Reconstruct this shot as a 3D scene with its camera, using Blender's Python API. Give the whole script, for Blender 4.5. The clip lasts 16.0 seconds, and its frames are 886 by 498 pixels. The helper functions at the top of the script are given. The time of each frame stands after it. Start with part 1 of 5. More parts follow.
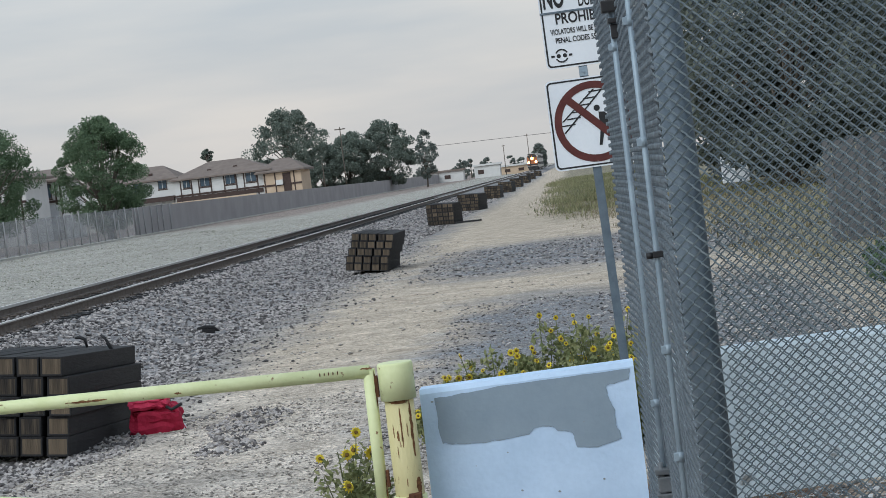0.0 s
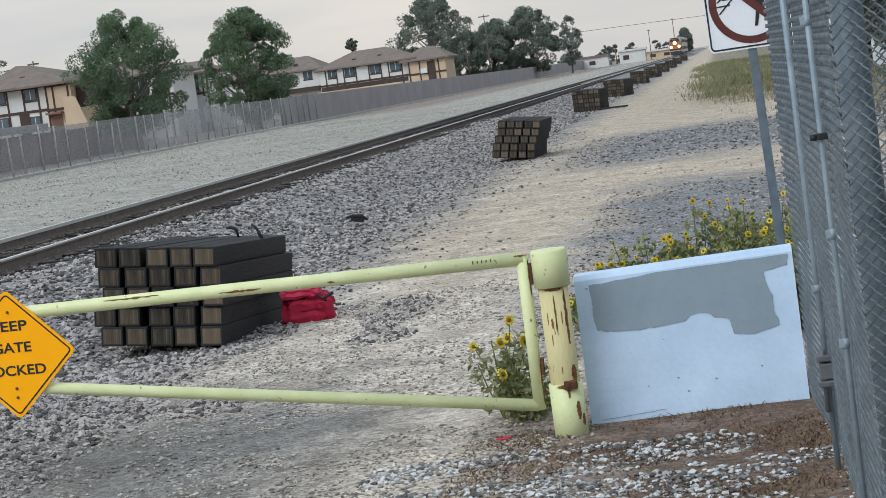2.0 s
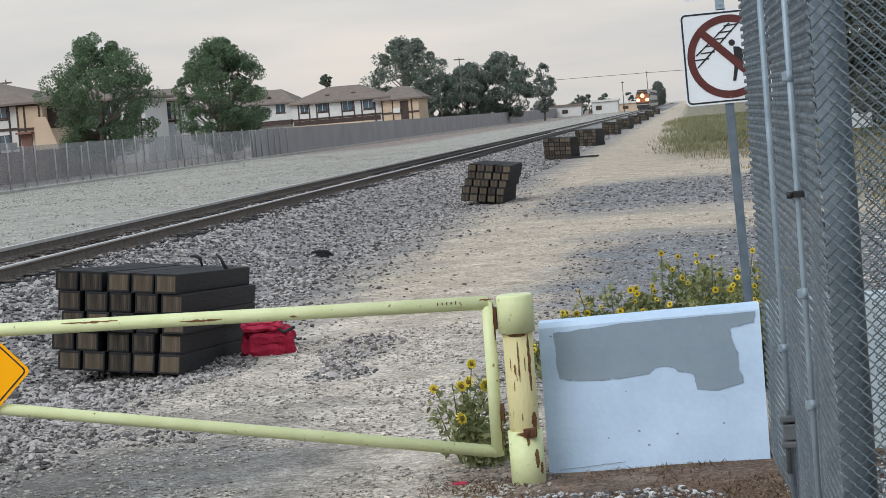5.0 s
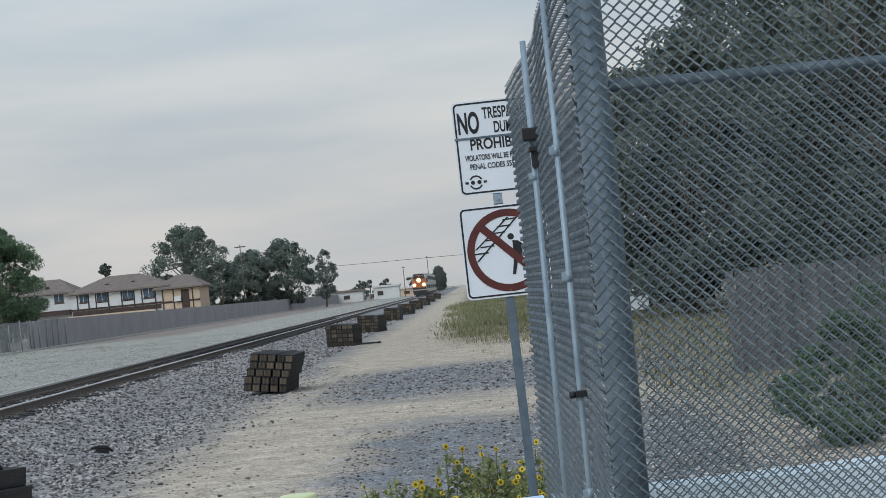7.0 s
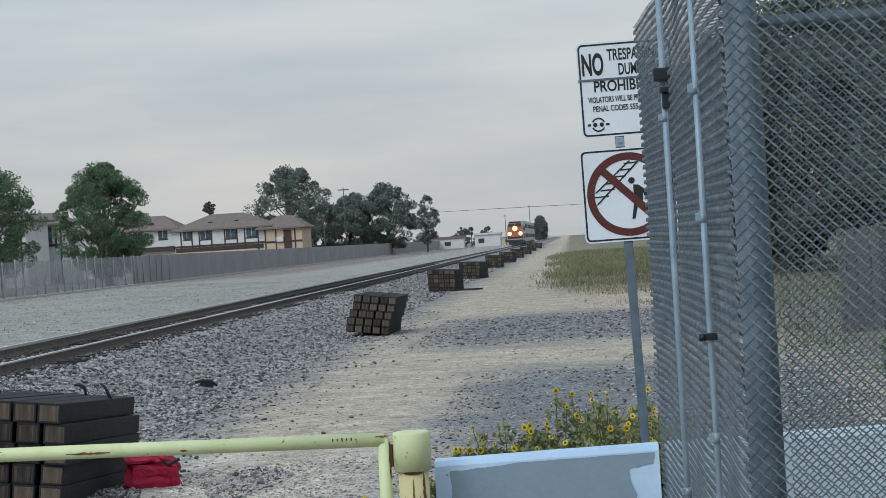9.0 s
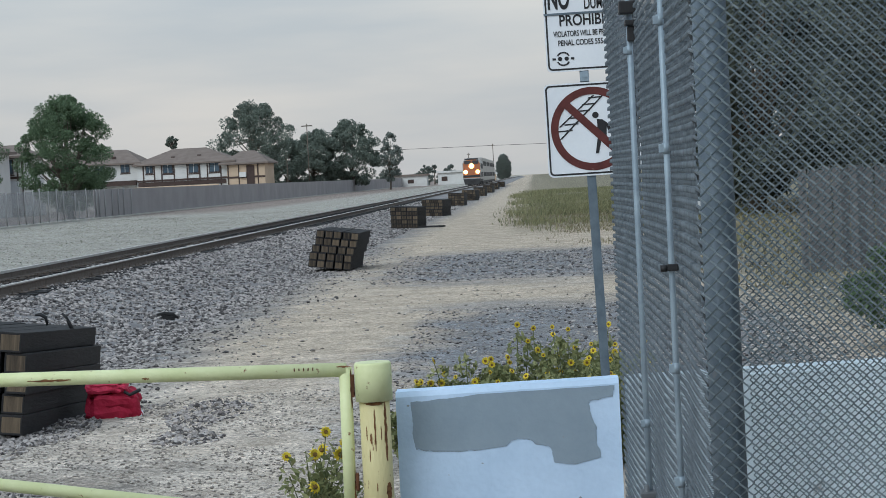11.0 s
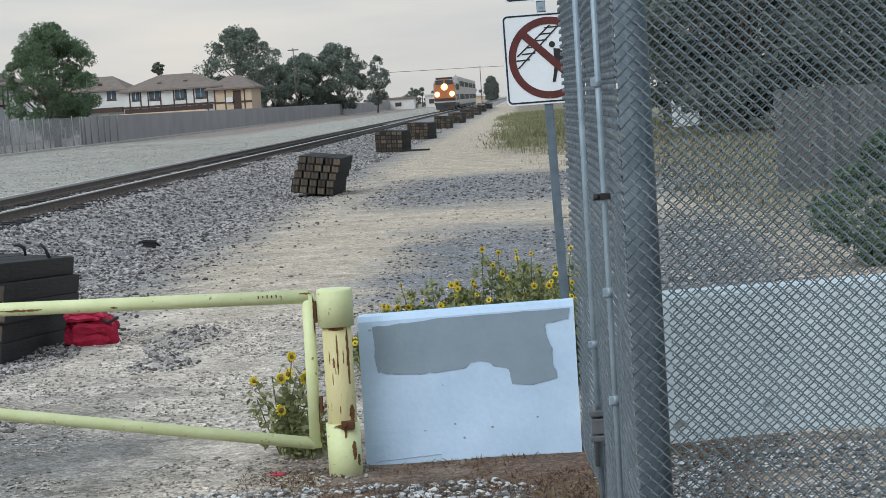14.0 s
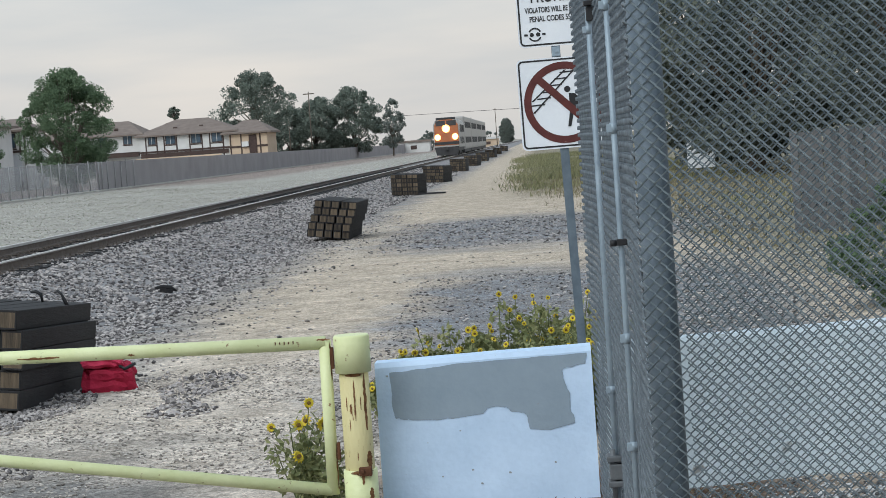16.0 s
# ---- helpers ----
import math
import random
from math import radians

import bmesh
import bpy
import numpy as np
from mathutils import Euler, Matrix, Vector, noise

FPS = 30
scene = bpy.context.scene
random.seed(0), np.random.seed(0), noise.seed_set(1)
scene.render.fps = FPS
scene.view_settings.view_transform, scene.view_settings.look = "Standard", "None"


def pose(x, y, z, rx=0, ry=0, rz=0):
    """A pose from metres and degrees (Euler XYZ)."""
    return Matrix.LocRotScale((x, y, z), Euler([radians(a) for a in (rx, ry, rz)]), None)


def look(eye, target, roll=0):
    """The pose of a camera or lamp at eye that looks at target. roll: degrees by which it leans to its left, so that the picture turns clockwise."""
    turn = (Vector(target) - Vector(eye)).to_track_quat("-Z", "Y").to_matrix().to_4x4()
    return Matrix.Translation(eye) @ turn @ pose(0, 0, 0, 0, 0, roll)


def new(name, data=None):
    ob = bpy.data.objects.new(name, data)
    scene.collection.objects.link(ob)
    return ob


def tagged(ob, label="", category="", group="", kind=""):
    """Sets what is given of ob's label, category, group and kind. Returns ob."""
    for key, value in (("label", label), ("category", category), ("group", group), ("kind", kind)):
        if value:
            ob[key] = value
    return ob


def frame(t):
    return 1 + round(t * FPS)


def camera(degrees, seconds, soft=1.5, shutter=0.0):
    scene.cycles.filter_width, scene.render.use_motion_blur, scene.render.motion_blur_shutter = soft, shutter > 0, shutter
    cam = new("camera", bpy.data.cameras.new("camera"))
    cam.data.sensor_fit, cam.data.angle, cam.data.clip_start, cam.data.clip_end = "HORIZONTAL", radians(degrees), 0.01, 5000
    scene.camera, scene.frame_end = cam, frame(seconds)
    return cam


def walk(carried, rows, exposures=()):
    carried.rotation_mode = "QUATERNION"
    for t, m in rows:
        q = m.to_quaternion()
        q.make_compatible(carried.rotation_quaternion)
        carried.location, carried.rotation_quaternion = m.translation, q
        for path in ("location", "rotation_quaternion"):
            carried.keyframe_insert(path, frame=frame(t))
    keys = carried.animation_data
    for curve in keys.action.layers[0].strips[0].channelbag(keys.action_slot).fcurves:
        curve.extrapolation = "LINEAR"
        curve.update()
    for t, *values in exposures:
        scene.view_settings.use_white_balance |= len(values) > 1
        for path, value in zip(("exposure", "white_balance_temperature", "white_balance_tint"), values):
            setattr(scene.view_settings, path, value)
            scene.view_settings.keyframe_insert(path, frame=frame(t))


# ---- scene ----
cam = camera(24.246, 16.0, soft=0.6)
PATH = [
    (0.0, pose(0.073, -0.213, 2.095, 87.960, 6.964, 3.541)),
    (0.5, pose(0.070, -0.283, 2.092, 87.836, 7.115, 6.330)),
    (1.0, pose(0.121, -0.246, 2.099, 87.249, 6.148, 8.838)),
    (1.5, pose(0.138, -0.171, 2.093, 86.544, 6.645, 8.273)),
    (2.0, pose(0.018, -0.088, 2.088, 85.357, 7.787, 7.572)),
    (2.5, pose(0.007, -0.021, 2.084, 85.246, 7.487, 8.872)),
    (3.0, pose(0.001, 0.017, 2.086, 85.325, 7.640, 9.445)),
    (3.5, pose(-0.003, 0.021, 2.088, 85.429, 6.962, 8.773)),
    (3.7, pose(0.001, 0.032, 2.091, 85.801, 6.105, 8.143)),
    (5.8, pose(-0.049, 0.040, 2.068, 87.034, 3.457, 5.148)),
    (6.0, pose(-0.096, 0.199, 2.106, 87.870, 3.161, 3.332)),
    (6.5, pose(-0.050, 0.150, 2.133, 89.983, 4.580, 0.606)),
    (7.0, pose(-0.008, 0.131, 2.140, 91.022, 5.591, 0.724)),
    (7.5, pose(-0.038, 0.185, 2.132, 90.660, 5.773, 2.676)),
    (8.0, pose(-0.049, 0.168, 2.141, 89.850, 6.615, 3.174)),
    (8.5, pose(-0.055, 0.161, 2.133, 89.995, 5.840, 3.398)),
    (9.0, pose(-0.124, 0.219, 2.098, 89.806, 3.612, 3.529)),
    (9.5, pose(-0.137, 0.248, 2.078, 89.894, 2.387, 3.753)),
    (10.0, pose(-0.146, 0.254, 2.059, 88.700, 2.324, 2.954)),
    (10.2, pose(-0.152, 0.277, 2.056, 88.031, 2.118, 2.772)),
    (12.5, pose(0.004, -0.084, 2.101, 88.045, 5.223, 2.059)),
    (13.0, pose(0.048, -0.126, 2.111, 87.346, 5.305, 2.161)),
    (13.5, pose(0.064, -0.133, 2.099, 85.911, 4.410, 1.740)),
    (14.0, pose(0.071, -0.134, 2.101, 85.852, 3.635, 2.177)),
    (14.5, pose(0.069, -0.151, 2.102, 86.226, 3.862, 2.651)),
    (15.0, pose(0.074, -0.138, 2.097, 86.164, 4.044, 2.728)),
    (15.5, pose(0.078, -0.183, 2.110, 86.425, 3.543, 2.534)),
    (16.0, pose(0.069, -0.132, 2.118, 87.062, 3.999, 2.603)),
]
EXPOSURE = [(0.0, 0.2, 5750, 4), (1.0, 0.25, 5800, 4), (3.5, 0.45, 6050, 6), (5.8, 0.25, 5900, 5), (7.0, 0.08, 5650, 3), (10.0, 0.08, 5600, 2),
            (12.5, 0.26, 5800, 3), (14.5, 0.34, 5850, 3), (16.0, 0.34, 5900, 4)]
walk(cam, PATH, EXPOSURE)

# ---- world, sun ----
world = bpy.data.worlds.new("sky")
scene.world = world
world.use_nodes = True
nt = world.node_tree
nt.nodes.clear()
w_out = nt.nodes.new("ShaderNodeOutputWorld")
w_bg = nt.nodes.new("ShaderNodeBackground")
w_sky = nt.nodes.new("ShaderNodeTexSky")
w_sky.sky_type, w_sky.sun_disc = "NISHITA", False
SUN_EL, SUN_AZ = radians(42), radians(215)
w_sky.sun_elevation, w_sky.sun_rotation = SUN_EL, SUN_AZ
w_sky.dust_density, w_sky.air_density = 4.0, 1.5
w_tc = nt.nodes.new("ShaderNodeTexCoord")
w_map = nt.nodes.new("ShaderNodeMapping")
w_map.inputs["Scale"].default_value = (2.6, 2.6, 16.0)
w_noise = nt.nodes.new("ShaderNodeTexNoise")
w_noise.inputs["Scale"].default_value, w_noise.inputs["Detail"].default_value = 1.6, 5.0
w_ramp = nt.nodes.new("ShaderNodeValToRGB")
w_ramp.color_ramp.elements[0].position, w_ramp.color_ramp.elements[0].color = 0.38, (4.9, 5.1, 5.35, 1)
w_ramp.color_ramp.elements[1].position, w_ramp.color_ramp.elements[1].color = 0.64, (6.3, 6.1, 5.9, 1)
w_mix = nt.nodes.new("ShaderNodeMix")
w_mix.data_type = "RGBA"
w_mix.inputs[0].default_value = 0.86
nt.links.new(w_tc.outputs["Generated"], w_map.inputs["Vector"])
nt.links.new(w_map.outputs[0], w_noise.inputs["Vector"])
nt.links.new(w_noise.outputs["Fac"], w_ramp.inputs[0])
nt.links.new(w_sky.outputs[0], w_mix.inputs[6])
nt.links.new(w_ramp.outputs[0], w_mix.inputs[7])
w_sep = nt.nodes.new("ShaderNodeSeparateXYZ")
nt.links.new(w_tc.outputs["Generated"], w_sep.inputs[0])
w_h = nt.nodes.new("ShaderNodeValToRGB")
w_h.color_ramp.elements[0].position, w_h.color_ramp.elements[0].color = 0.0, (1.14, 1.0, 0.89, 1)
w_h.color_ramp.elements[1].position, w_h.color_ramp.elements[1].color = 0.26, (0.96, 1.0, 1.05, 1)
nt.links.new(w_sep.outputs[2], w_h.inputs[0])
w_tint = nt.nodes.new("ShaderNodeMix")
w_tint.data_type, w_tint.blend_type = "RGBA", "MULTIPLY"
w_tint.inputs[0].default_value = 1.0
nt.links.new(w_mix.outputs[2], w_tint.inputs[6])
nt.links.new(w_h.outputs[0], w_tint.inputs[7])
nt.links.new(w_tint.outputs[2], w_bg.inputs["Color"])
w_bg.inputs["Strength"].default_value = 0.105
nt.links.new(w_bg.outputs[0], w_out.inputs["Surface"])

sun_data = bpy.data.lights.new("sun", "SUN")
sun_data.energy, sun_data.angle, sun_data.color = 1.4, radians(40), (1.0, 0.97, 0.94)
sun = new("sun", sun_data)
sun_dir = Vector((math.sin(SUN_AZ) * math.cos(SUN_EL), math.cos(SUN_AZ) * math.cos(SUN_EL), math.sin(SUN_EL)))
sun.matrix_world = look(sun_dir * 100, (0, 0, 0))


# ---- materials ----
def material(name, c1, c2=None, scale=8.0, rough=0.8, metal=0.0, bump=0.0, fine=60.0, stain=None, stain_scale=1.0,
             stain_at=0.6, island=0.0, stretch=(1, 1, 1), emit=0.0, obj_random=0.0, coords="Object", spec=0.3, thin=0.0):
    """Two colours mixed by noise at two scales, an optional stain, bump from the fine noise."""
    m = bpy.data.materials.new(name)
    m.use_nodes = True
    n, l = m.node_tree.nodes, m.node_tree.links
    b = n["Principled BSDF"]
    b.inputs["Roughness"].default_value, b.inputs["Metallic"].default_value = rough, metal
    b.inputs["Specular IOR Level"].default_value = spec
    tc = n.new("ShaderNodeTexCoord")
    mp = n.new("ShaderNodeMapping")
    mp.inputs["Scale"].default_value = stretch
    l.new(tc.outputs[coords], mp.inputs["Vector"])
    big = n.new("ShaderNodeTexNoise")
    big.inputs["Scale"].default_value, big.inputs["Detail"].default_value = scale, 4
    small = n.new("ShaderNodeTexNoise")
    small.inputs["Scale"].default_value, small.inputs["Detail"].default_value = fine, 3
    for t in (big, small):
        l.new(mp.outputs[0], t.inputs["Vector"])
    add = n.new("ShaderNodeMath")
    add.operation = "MULTIPLY_ADD"
    l.new(small.outputs["Fac"], add.inputs[0])
    add.inputs[1].default_value = 0.5
    half = n.new("ShaderNodeMath")
    half.operation = "MULTIPLY_ADD"
    l.new(big.outputs["Fac"], half.inputs[0])
    half.inputs[1].default_value, half.inputs[2].default_value = 1.6, -0.55
    l.new(half.outputs[0], add.inputs[2])
    fac = add.outputs[0]
    if island or obj_random:
        src = n.new("ShaderNodeNewGeometry") if island else n.new("ShaderNodeObjectInfo")
        rnd = src.outputs["Random Per Island"] if island else src.outputs["Random"]
        a2 = n.new("ShaderNodeMath")
        a2.operation = "MULTIPLY_ADD"
        l.new(rnd, a2.inputs[0])
        k = island or obj_random
        a2.inputs[1].default_value = 2 * k
        sub = n.new("ShaderNodeMath")
        sub.operation = "SUBTRACT"
        l.new(fac, sub.inputs[0])
        sub.inputs[1].default_value = k
        l.new(sub.outputs[0], a2.inputs[2])
        fac = a2.outputs[0]
    mix = n.new("ShaderNodeMix")
    mix.data_type, mix.clamp_factor = "RGBA", True
    l.new(fac, mix.inputs[0])
    mix.inputs[6].default_value = (*c1, 1)
    mix.inputs[7].default_value = (*(c2 or [min(1, 1.25 * v) for v in c1]), 1)
    col = mix.outputs[2]
    if stain:
        sn = n.new("ShaderNodeTexNoise")
        sn.inputs["Scale"].default_value, sn.inputs["Detail"].default_value = stain_scale, 6
        sn.inputs["Roughness"].default_value = 0.65
        l.new(mp.outputs[0], sn.inputs["Vector"])
        rp = n.new("ShaderNodeValToRGB")
        rp.color_ramp.elements[0].position, rp.color_ramp.elements[1].position = stain_at, stain_at + 0.06
        l.new(sn.outputs["Fac"], rp.inputs[0])
        mx2 = n.new("ShaderNodeMix")
        mx2.data_type = "RGBA"
        l.new(rp.outputs[0], mx2.inputs[0])
        l.new(col, mx2.inputs[6])
        mx2.inputs[7].default_value = (*stain, 1)
        col = mx2.outputs[2]
    l.new(col, b.inputs["Base Color"])
    if thin:
        tl = n.new("ShaderNodeBsdfTranslucent")
        l.new(col, tl.inputs["Color"])
        ms = n.new("ShaderNodeMixShader")
        ms.inputs[0].default_value = thin
        l.new(b.outputs[0], ms.inputs[1])
        l.new(tl.outputs[0], ms.inputs[2])
        l.new(ms.outputs[0], n["Material Output"].inputs["Surface"])
    if bump:
        bp = n.new("ShaderNodeBump")
        bp.inputs["Strength"].default_value = min(1, bump)
        bp.inputs["Distance"].default_value = 0.02
        l.new(small.outputs["Fac"], bp.inputs["Height"])
        l.new(bp.outputs[0], b.inputs["Normal"])
    if emit:
        b.inputs["Emission Color"].default_value = (*c1, 1)
        b.inputs["Emission Strength"].default_value = emit
    return m


M = {}
M["stone"] = material("stone", (0.19, 0.172, 0.153), (0.5, 0.46, 0.415), 3, 0.9, bump=0.3, island=0.75)
M["ballast_stone"] = material("ballast_stone", (0.075, 0.069, 0.069), (0.44, 0.407, 0.39), 3, 0.9, bump=0.3, island=0.8)
M["tie_end"] = material("tie_end", (0.02, 0.018, 0.017), (0.16, 0.122, 0.083), 11, 0.9, bump=0.7, fine=60, stretch=(3.0, 1, 0.14), obj_random=0.4)
M["white_stone"] = material("white_stone", (0.1, 0.098, 0.098), (0.6, 0.6, 0.6), 3, 0.85, bump=0.3, island=0.8)
M["pale_stone"] = material("pale_stone", (0.36, 0.35, 0.32), (0.6, 0.58, 0.54), 3, 0.9, island=0.7)
M["low_weed"] = material("low_weed", (0.1, 0.05, 0.036), (0.19, 0.15, 0.075), 0.5, 0.85, island=0.8)
M["weed_stem"] = material("weed_stem", (0.08, 0.1, 0.04), (0.18, 0.19, 0.09), 4, 0.8)
M["red_bright"] = material("red_bright", (0.46, 0.022, 0.07), (0.58, 0.045, 0.1), 9, 0.7, bump=0.5, fine=30)
M["tie_tar"] = material("tie_tar", (0.011, 0.011, 0.012), (0.027, 0.026, 0.027), 3, 0.78, bump=0.5, fine=40, stretch=(1, 0.15, 1), obj_random=0.3)
# polished steel, low metallic; pale base colour carries the sky's reflection
M["rail_top_glare"] = material("rail_top_glare", (0.6, 0.58, 0.56), (0.76, 0.74, 0.71), 6, 0.32, metal=0.35)
M["rail_rust"] = material("rail_rust", (0.095, 0.08, 0.07), (0.2, 0.165, 0.14), 6, 0.85, bump=0.3)
M["gate_paint"] = material("gate_paint", (0.62, 0.66, 0.34), (0.74, 0.77, 0.46), 7, 0.42, bump=0.15, fine=40, stain=(0.21, 0.1, 0.045), stain_scale=19, stain_at=0.64)
M["gate_rusty"] = material("gate_rusty", (0.56, 0.49, 0.25), (0.66, 0.6, 0.33), 6, 0.6, bump=0.3, fine=40, stain=(0.17, 0.07, 0.03), stain_scale=21.0, stain_at=0.615, stretch=(1.3, 1.3, 0.33))
M["rust"] = material("rust", (0.055, 0.024, 0.016), (0.17, 0.075, 0.035), 14, 0.9, bump=0.4)
# white paint with blue skylight tint put into the base colour
M["barrier_paint_skylit"] = material("barrier_paint_skylit", (0.45, 0.58, 0.755), (0.61, 0.75, 0.94), 2.5, 0.75, bump=0.15, fine=30, stain=(0.3, 0.33, 0.37), stain_scale=15, stain_at=0.685)
M["barrier_patch"] = material("barrier_patch", (0.235, 0.295, 0.355), (0.285, 0.345, 0.405), 5, 0.8, bump=0.12, fine=30)
M["chip_grey"] = material("chip_grey", (0.22, 0.24, 0.26), (0.36, 0.39, 0.42), 20, 0.9)
M["concrete"] = material("concrete", (0.47, 0.545, 0.59), (0.64, 0.72, 0.77), 2.5, 0.9, bump=0.3, stain=(0.27, 0.27, 0.26), stain_scale=3, stain_at=0.64)
M["galvanised"] = material("galvanised", (0.075, 0.1, 0.125), (0.165, 0.2, 0.235), 9, 0.55, metal=0.2, bump=0.1, stain=(0.16, 0.17, 0.18), stain_scale=11, stain_at=0.66)
M["latch"] = material("latch", (0.1, 0.11, 0.12), (0.2, 0.21, 0.22), 9, 0.5, metal=0.4)
M["pipe_light"] = material("pipe_light", (0.2, 0.25, 0.3), (0.34, 0.41, 0.47), 9, 0.5, metal=0.2, stain=(0.2, 0.21, 0.22), stain_scale=11, stain_at=0.66)
M["wire"] = material("wire", (0.14, 0.18, 0.21), (0.28, 0.335, 0.375), 9, 0.45, metal=0.2)
# same wire, darkened for the self-shadow of the side net
M["wire_shaded"] = material("wire_shaded", (0.065, 0.08, 0.095), (0.2, 0.23, 0.255), 9, 0.5, metal=0.2)
M["sign_white"] = material("sign_white", (0.66, 0.68, 0.72), (0.76, 0.78, 0.81), 4, 0.4, stain=(0.52, 0.53, 0.55), stain_scale=9, stain_at=0.72)
M["black_paint"] = material("black_paint", (0.012, 0.012, 0.014), (0.03, 0.03, 0.032), 6, 0.5)
M["sign_red"] = material("sign_red", (0.062, 0.016, 0.015), (0.125, 0.034, 0.03), 12, 0.6, stain=(0.32, 0.22, 0.19), stain_scale=16, stain_at=0.64)
M["sign_yellow"] = material("sign_yellow", (0.97, 0.4, 0.0), (1.0, 0.45, 0.001), 3, 0.55, spec=0.12)
M["red_cloth"] = material("red_cloth", (0.26, 0.008, 0.03), (0.42, 0.016, 0.055), 9, 0.75, bump=0.5, fine=30)
M["stucco"] = material("stucco", (0.56, 0.55, 0.53), (0.66, 0.65, 0.63), 0.8, 0.9, bump=0.1)
M["stucco_tan"] = material("stucco_tan", (0.5, 0.38, 0.27), (0.58, 0.45, 0.33), 0.8, 0.9)
M["timber_brown"] = material("timber_brown", (0.05, 0.034, 0.03), (0.085, 0.058, 0.05), 3, 0.8)
M["roof_shingle"] = material("roof_shingle", (0.15, 0.12, 0.105), (0.23, 0.19, 0.165), 1.2, 0.95, bump=0.3, fine=9)
M["glass"] = material("glass", (0.05, 0.075, 0.1), (0.1, 0.14, 0.18), 0.5, 0.12, spec=0.6)
M["bark"] = material("bark", (0.09, 0.075, 0.06), (0.2, 0.17, 0.14), 4, 0.95, bump=0.6, fine=20, stretch=(1, 1, 0.25))
M["leaf"] = material("leaf", (0.1, 0.15, 0.085), (0.19, 0.26, 0.15), 0.6, 0.65, island=0.6, thin=0.4)
# far row: leaf green lifted towards grey, aerial haze in the colour
M["leaf_far_haze"] = material("leaf_far_haze", (0.145, 0.175, 0.145), (0.245, 0.28, 0.235), 0.5, 0.7, island=0.6, thin=0.45)
# leaf colour paled and greyed to paint in distance haze
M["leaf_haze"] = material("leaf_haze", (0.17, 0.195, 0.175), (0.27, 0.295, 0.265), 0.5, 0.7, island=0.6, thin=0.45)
# grey-green grove leaves, lightened to hold grey haze and lift deep shade
M["leaf_euc_haze"] = material("leaf_euc_haze", (0.12, 0.14, 0.12), (0.23, 0.25, 0.21), 0.5, 0.6, island=0.6, thin=0.45)
M["leaf_light"] = material("leaf_light", (0.15, 0.175, 0.075), (0.34, 0.345, 0.165), 0.6, 0.65, island=0.6, thin=0.3)
M["weed"] = material("weed", (0.13, 0.14, 0.07), (0.31, 0.295, 0.165), 0.5, 0.8, island=0.7, thin=0.25)
M["dry_grass"] = material("dry_grass", (0.14, 0.12, 0.07), (0.28, 0.25, 0.15), 0.5, 0.85, island=0.7)
M["petal"] = material("petal", (0.55, 0.40, 0.02), (0.72, 0.58, 0.05), 6, 0.6, island=0.4)
M["seed_disc"] = material("seed_disc", (0.1, 0.06, 0.015), (0.2, 0.12, 0.03), 30, 0.8)


# ---- helpers ----
def finish(name, bm, mat, smooth=False):
    me = bpy.data.meshes.new(name)
    bm.to_mesh(me)
    bm.free()
    for mm in (mat if isinstance(mat, (list, tuple)) else [mat]):
        me.materials.append(mm)
    if smooth:
        me.shade_smooth()
    return me


def part(name, bm, mat, parent, label="", smooth=False):
    ob = new(name, finish(name, bm, mat, smooth) if isinstance(bm, bmesh.types.BMesh) else bm)
    ob.parent = parent
    if label:
        tagged(ob, label)
    return ob


def thing(name, m, label, category, group="", kind=""):
    ob = new(name)
    ob.empty_display_size = 0.1
    ob.matrix_world = m
    return tagged(ob, label, category, group, kind)


def solid(name, bm, mat, label, category="", group="", kind="", m=None, smooth=False):
    ob = new(name, finish(name, bm, mat, smooth))
    if m is not None:
        ob.matrix_world = m
    return tagged(ob, label, category, group, kind)


def box(bm, x0, x1, y0, y1, z0, z1, bevel=0.0, m=None, mi=0):
    vs = [bm.verts.new((x, y, z)) for x in (x0, x1) for y in (y0, y1) for z in (z0, z1)]
    fs = []
    for q in ((0, 1, 3, 2), (4, 6, 7, 5), (0, 4, 5, 1), (2, 3, 7, 6), (0, 2, 6, 4), (1, 5, 7, 3)):
        f = bm.faces.new([vs[i] for i in q])
        f.material_index = mi
        fs.append(f)
    if bevel:
        es = list({e for f in fs for e in f.edges})
        r = bmesh.ops.bevel(bm, geom=es, offset=bevel, segments=2, affect="EDGES", profile=0.6)
        vs = [v for v in set(r["verts"]) | set(v for v in vs if v.is_valid)]
    if m is not None:
        for v in vs:
            v.co = m @ v.co
    return vs


def tube(bm, pts, r, seg=10, caps=True, mi=0):
    """A pipe through pts; r is a number or one radius for each point."""
    pts = [Vector(p) for p in pts]
    rs = r if isinstance(r, (list, tuple)) else [r] * len(pts)
    rings = []
    for i, p in enumerate(pts):
        d = (pts[min(i + 1, len(pts) - 1)] - pts[max(i - 1, 0)]).normalized()
        a = d.cross(Vector((0, 0, 1)) if abs(d.z) < 0.9 else Vector((0, 1, 0))).normalized()
        b = d.cross(a)
        rings.append([bm.verts.new(p + rs[i] * (math.cos(t) * a + math.sin(t) * b))
                      for t in (2 * math.pi * k / seg for k in range(seg))])
    for q, w in zip(rings, rings[1:]):
        for k in range(seg):
            f = bm.faces.new((q[k], w[k], w[(k + 1) % seg], q[(k + 1) % seg]))
            f.material_index = mi
            f.smooth = seg > 5
    if caps:
        bm.faces.new(rings[0]).material_index = mi
        bm.faces.new(rings[-1][::-1]).material_index = mi
    return rings


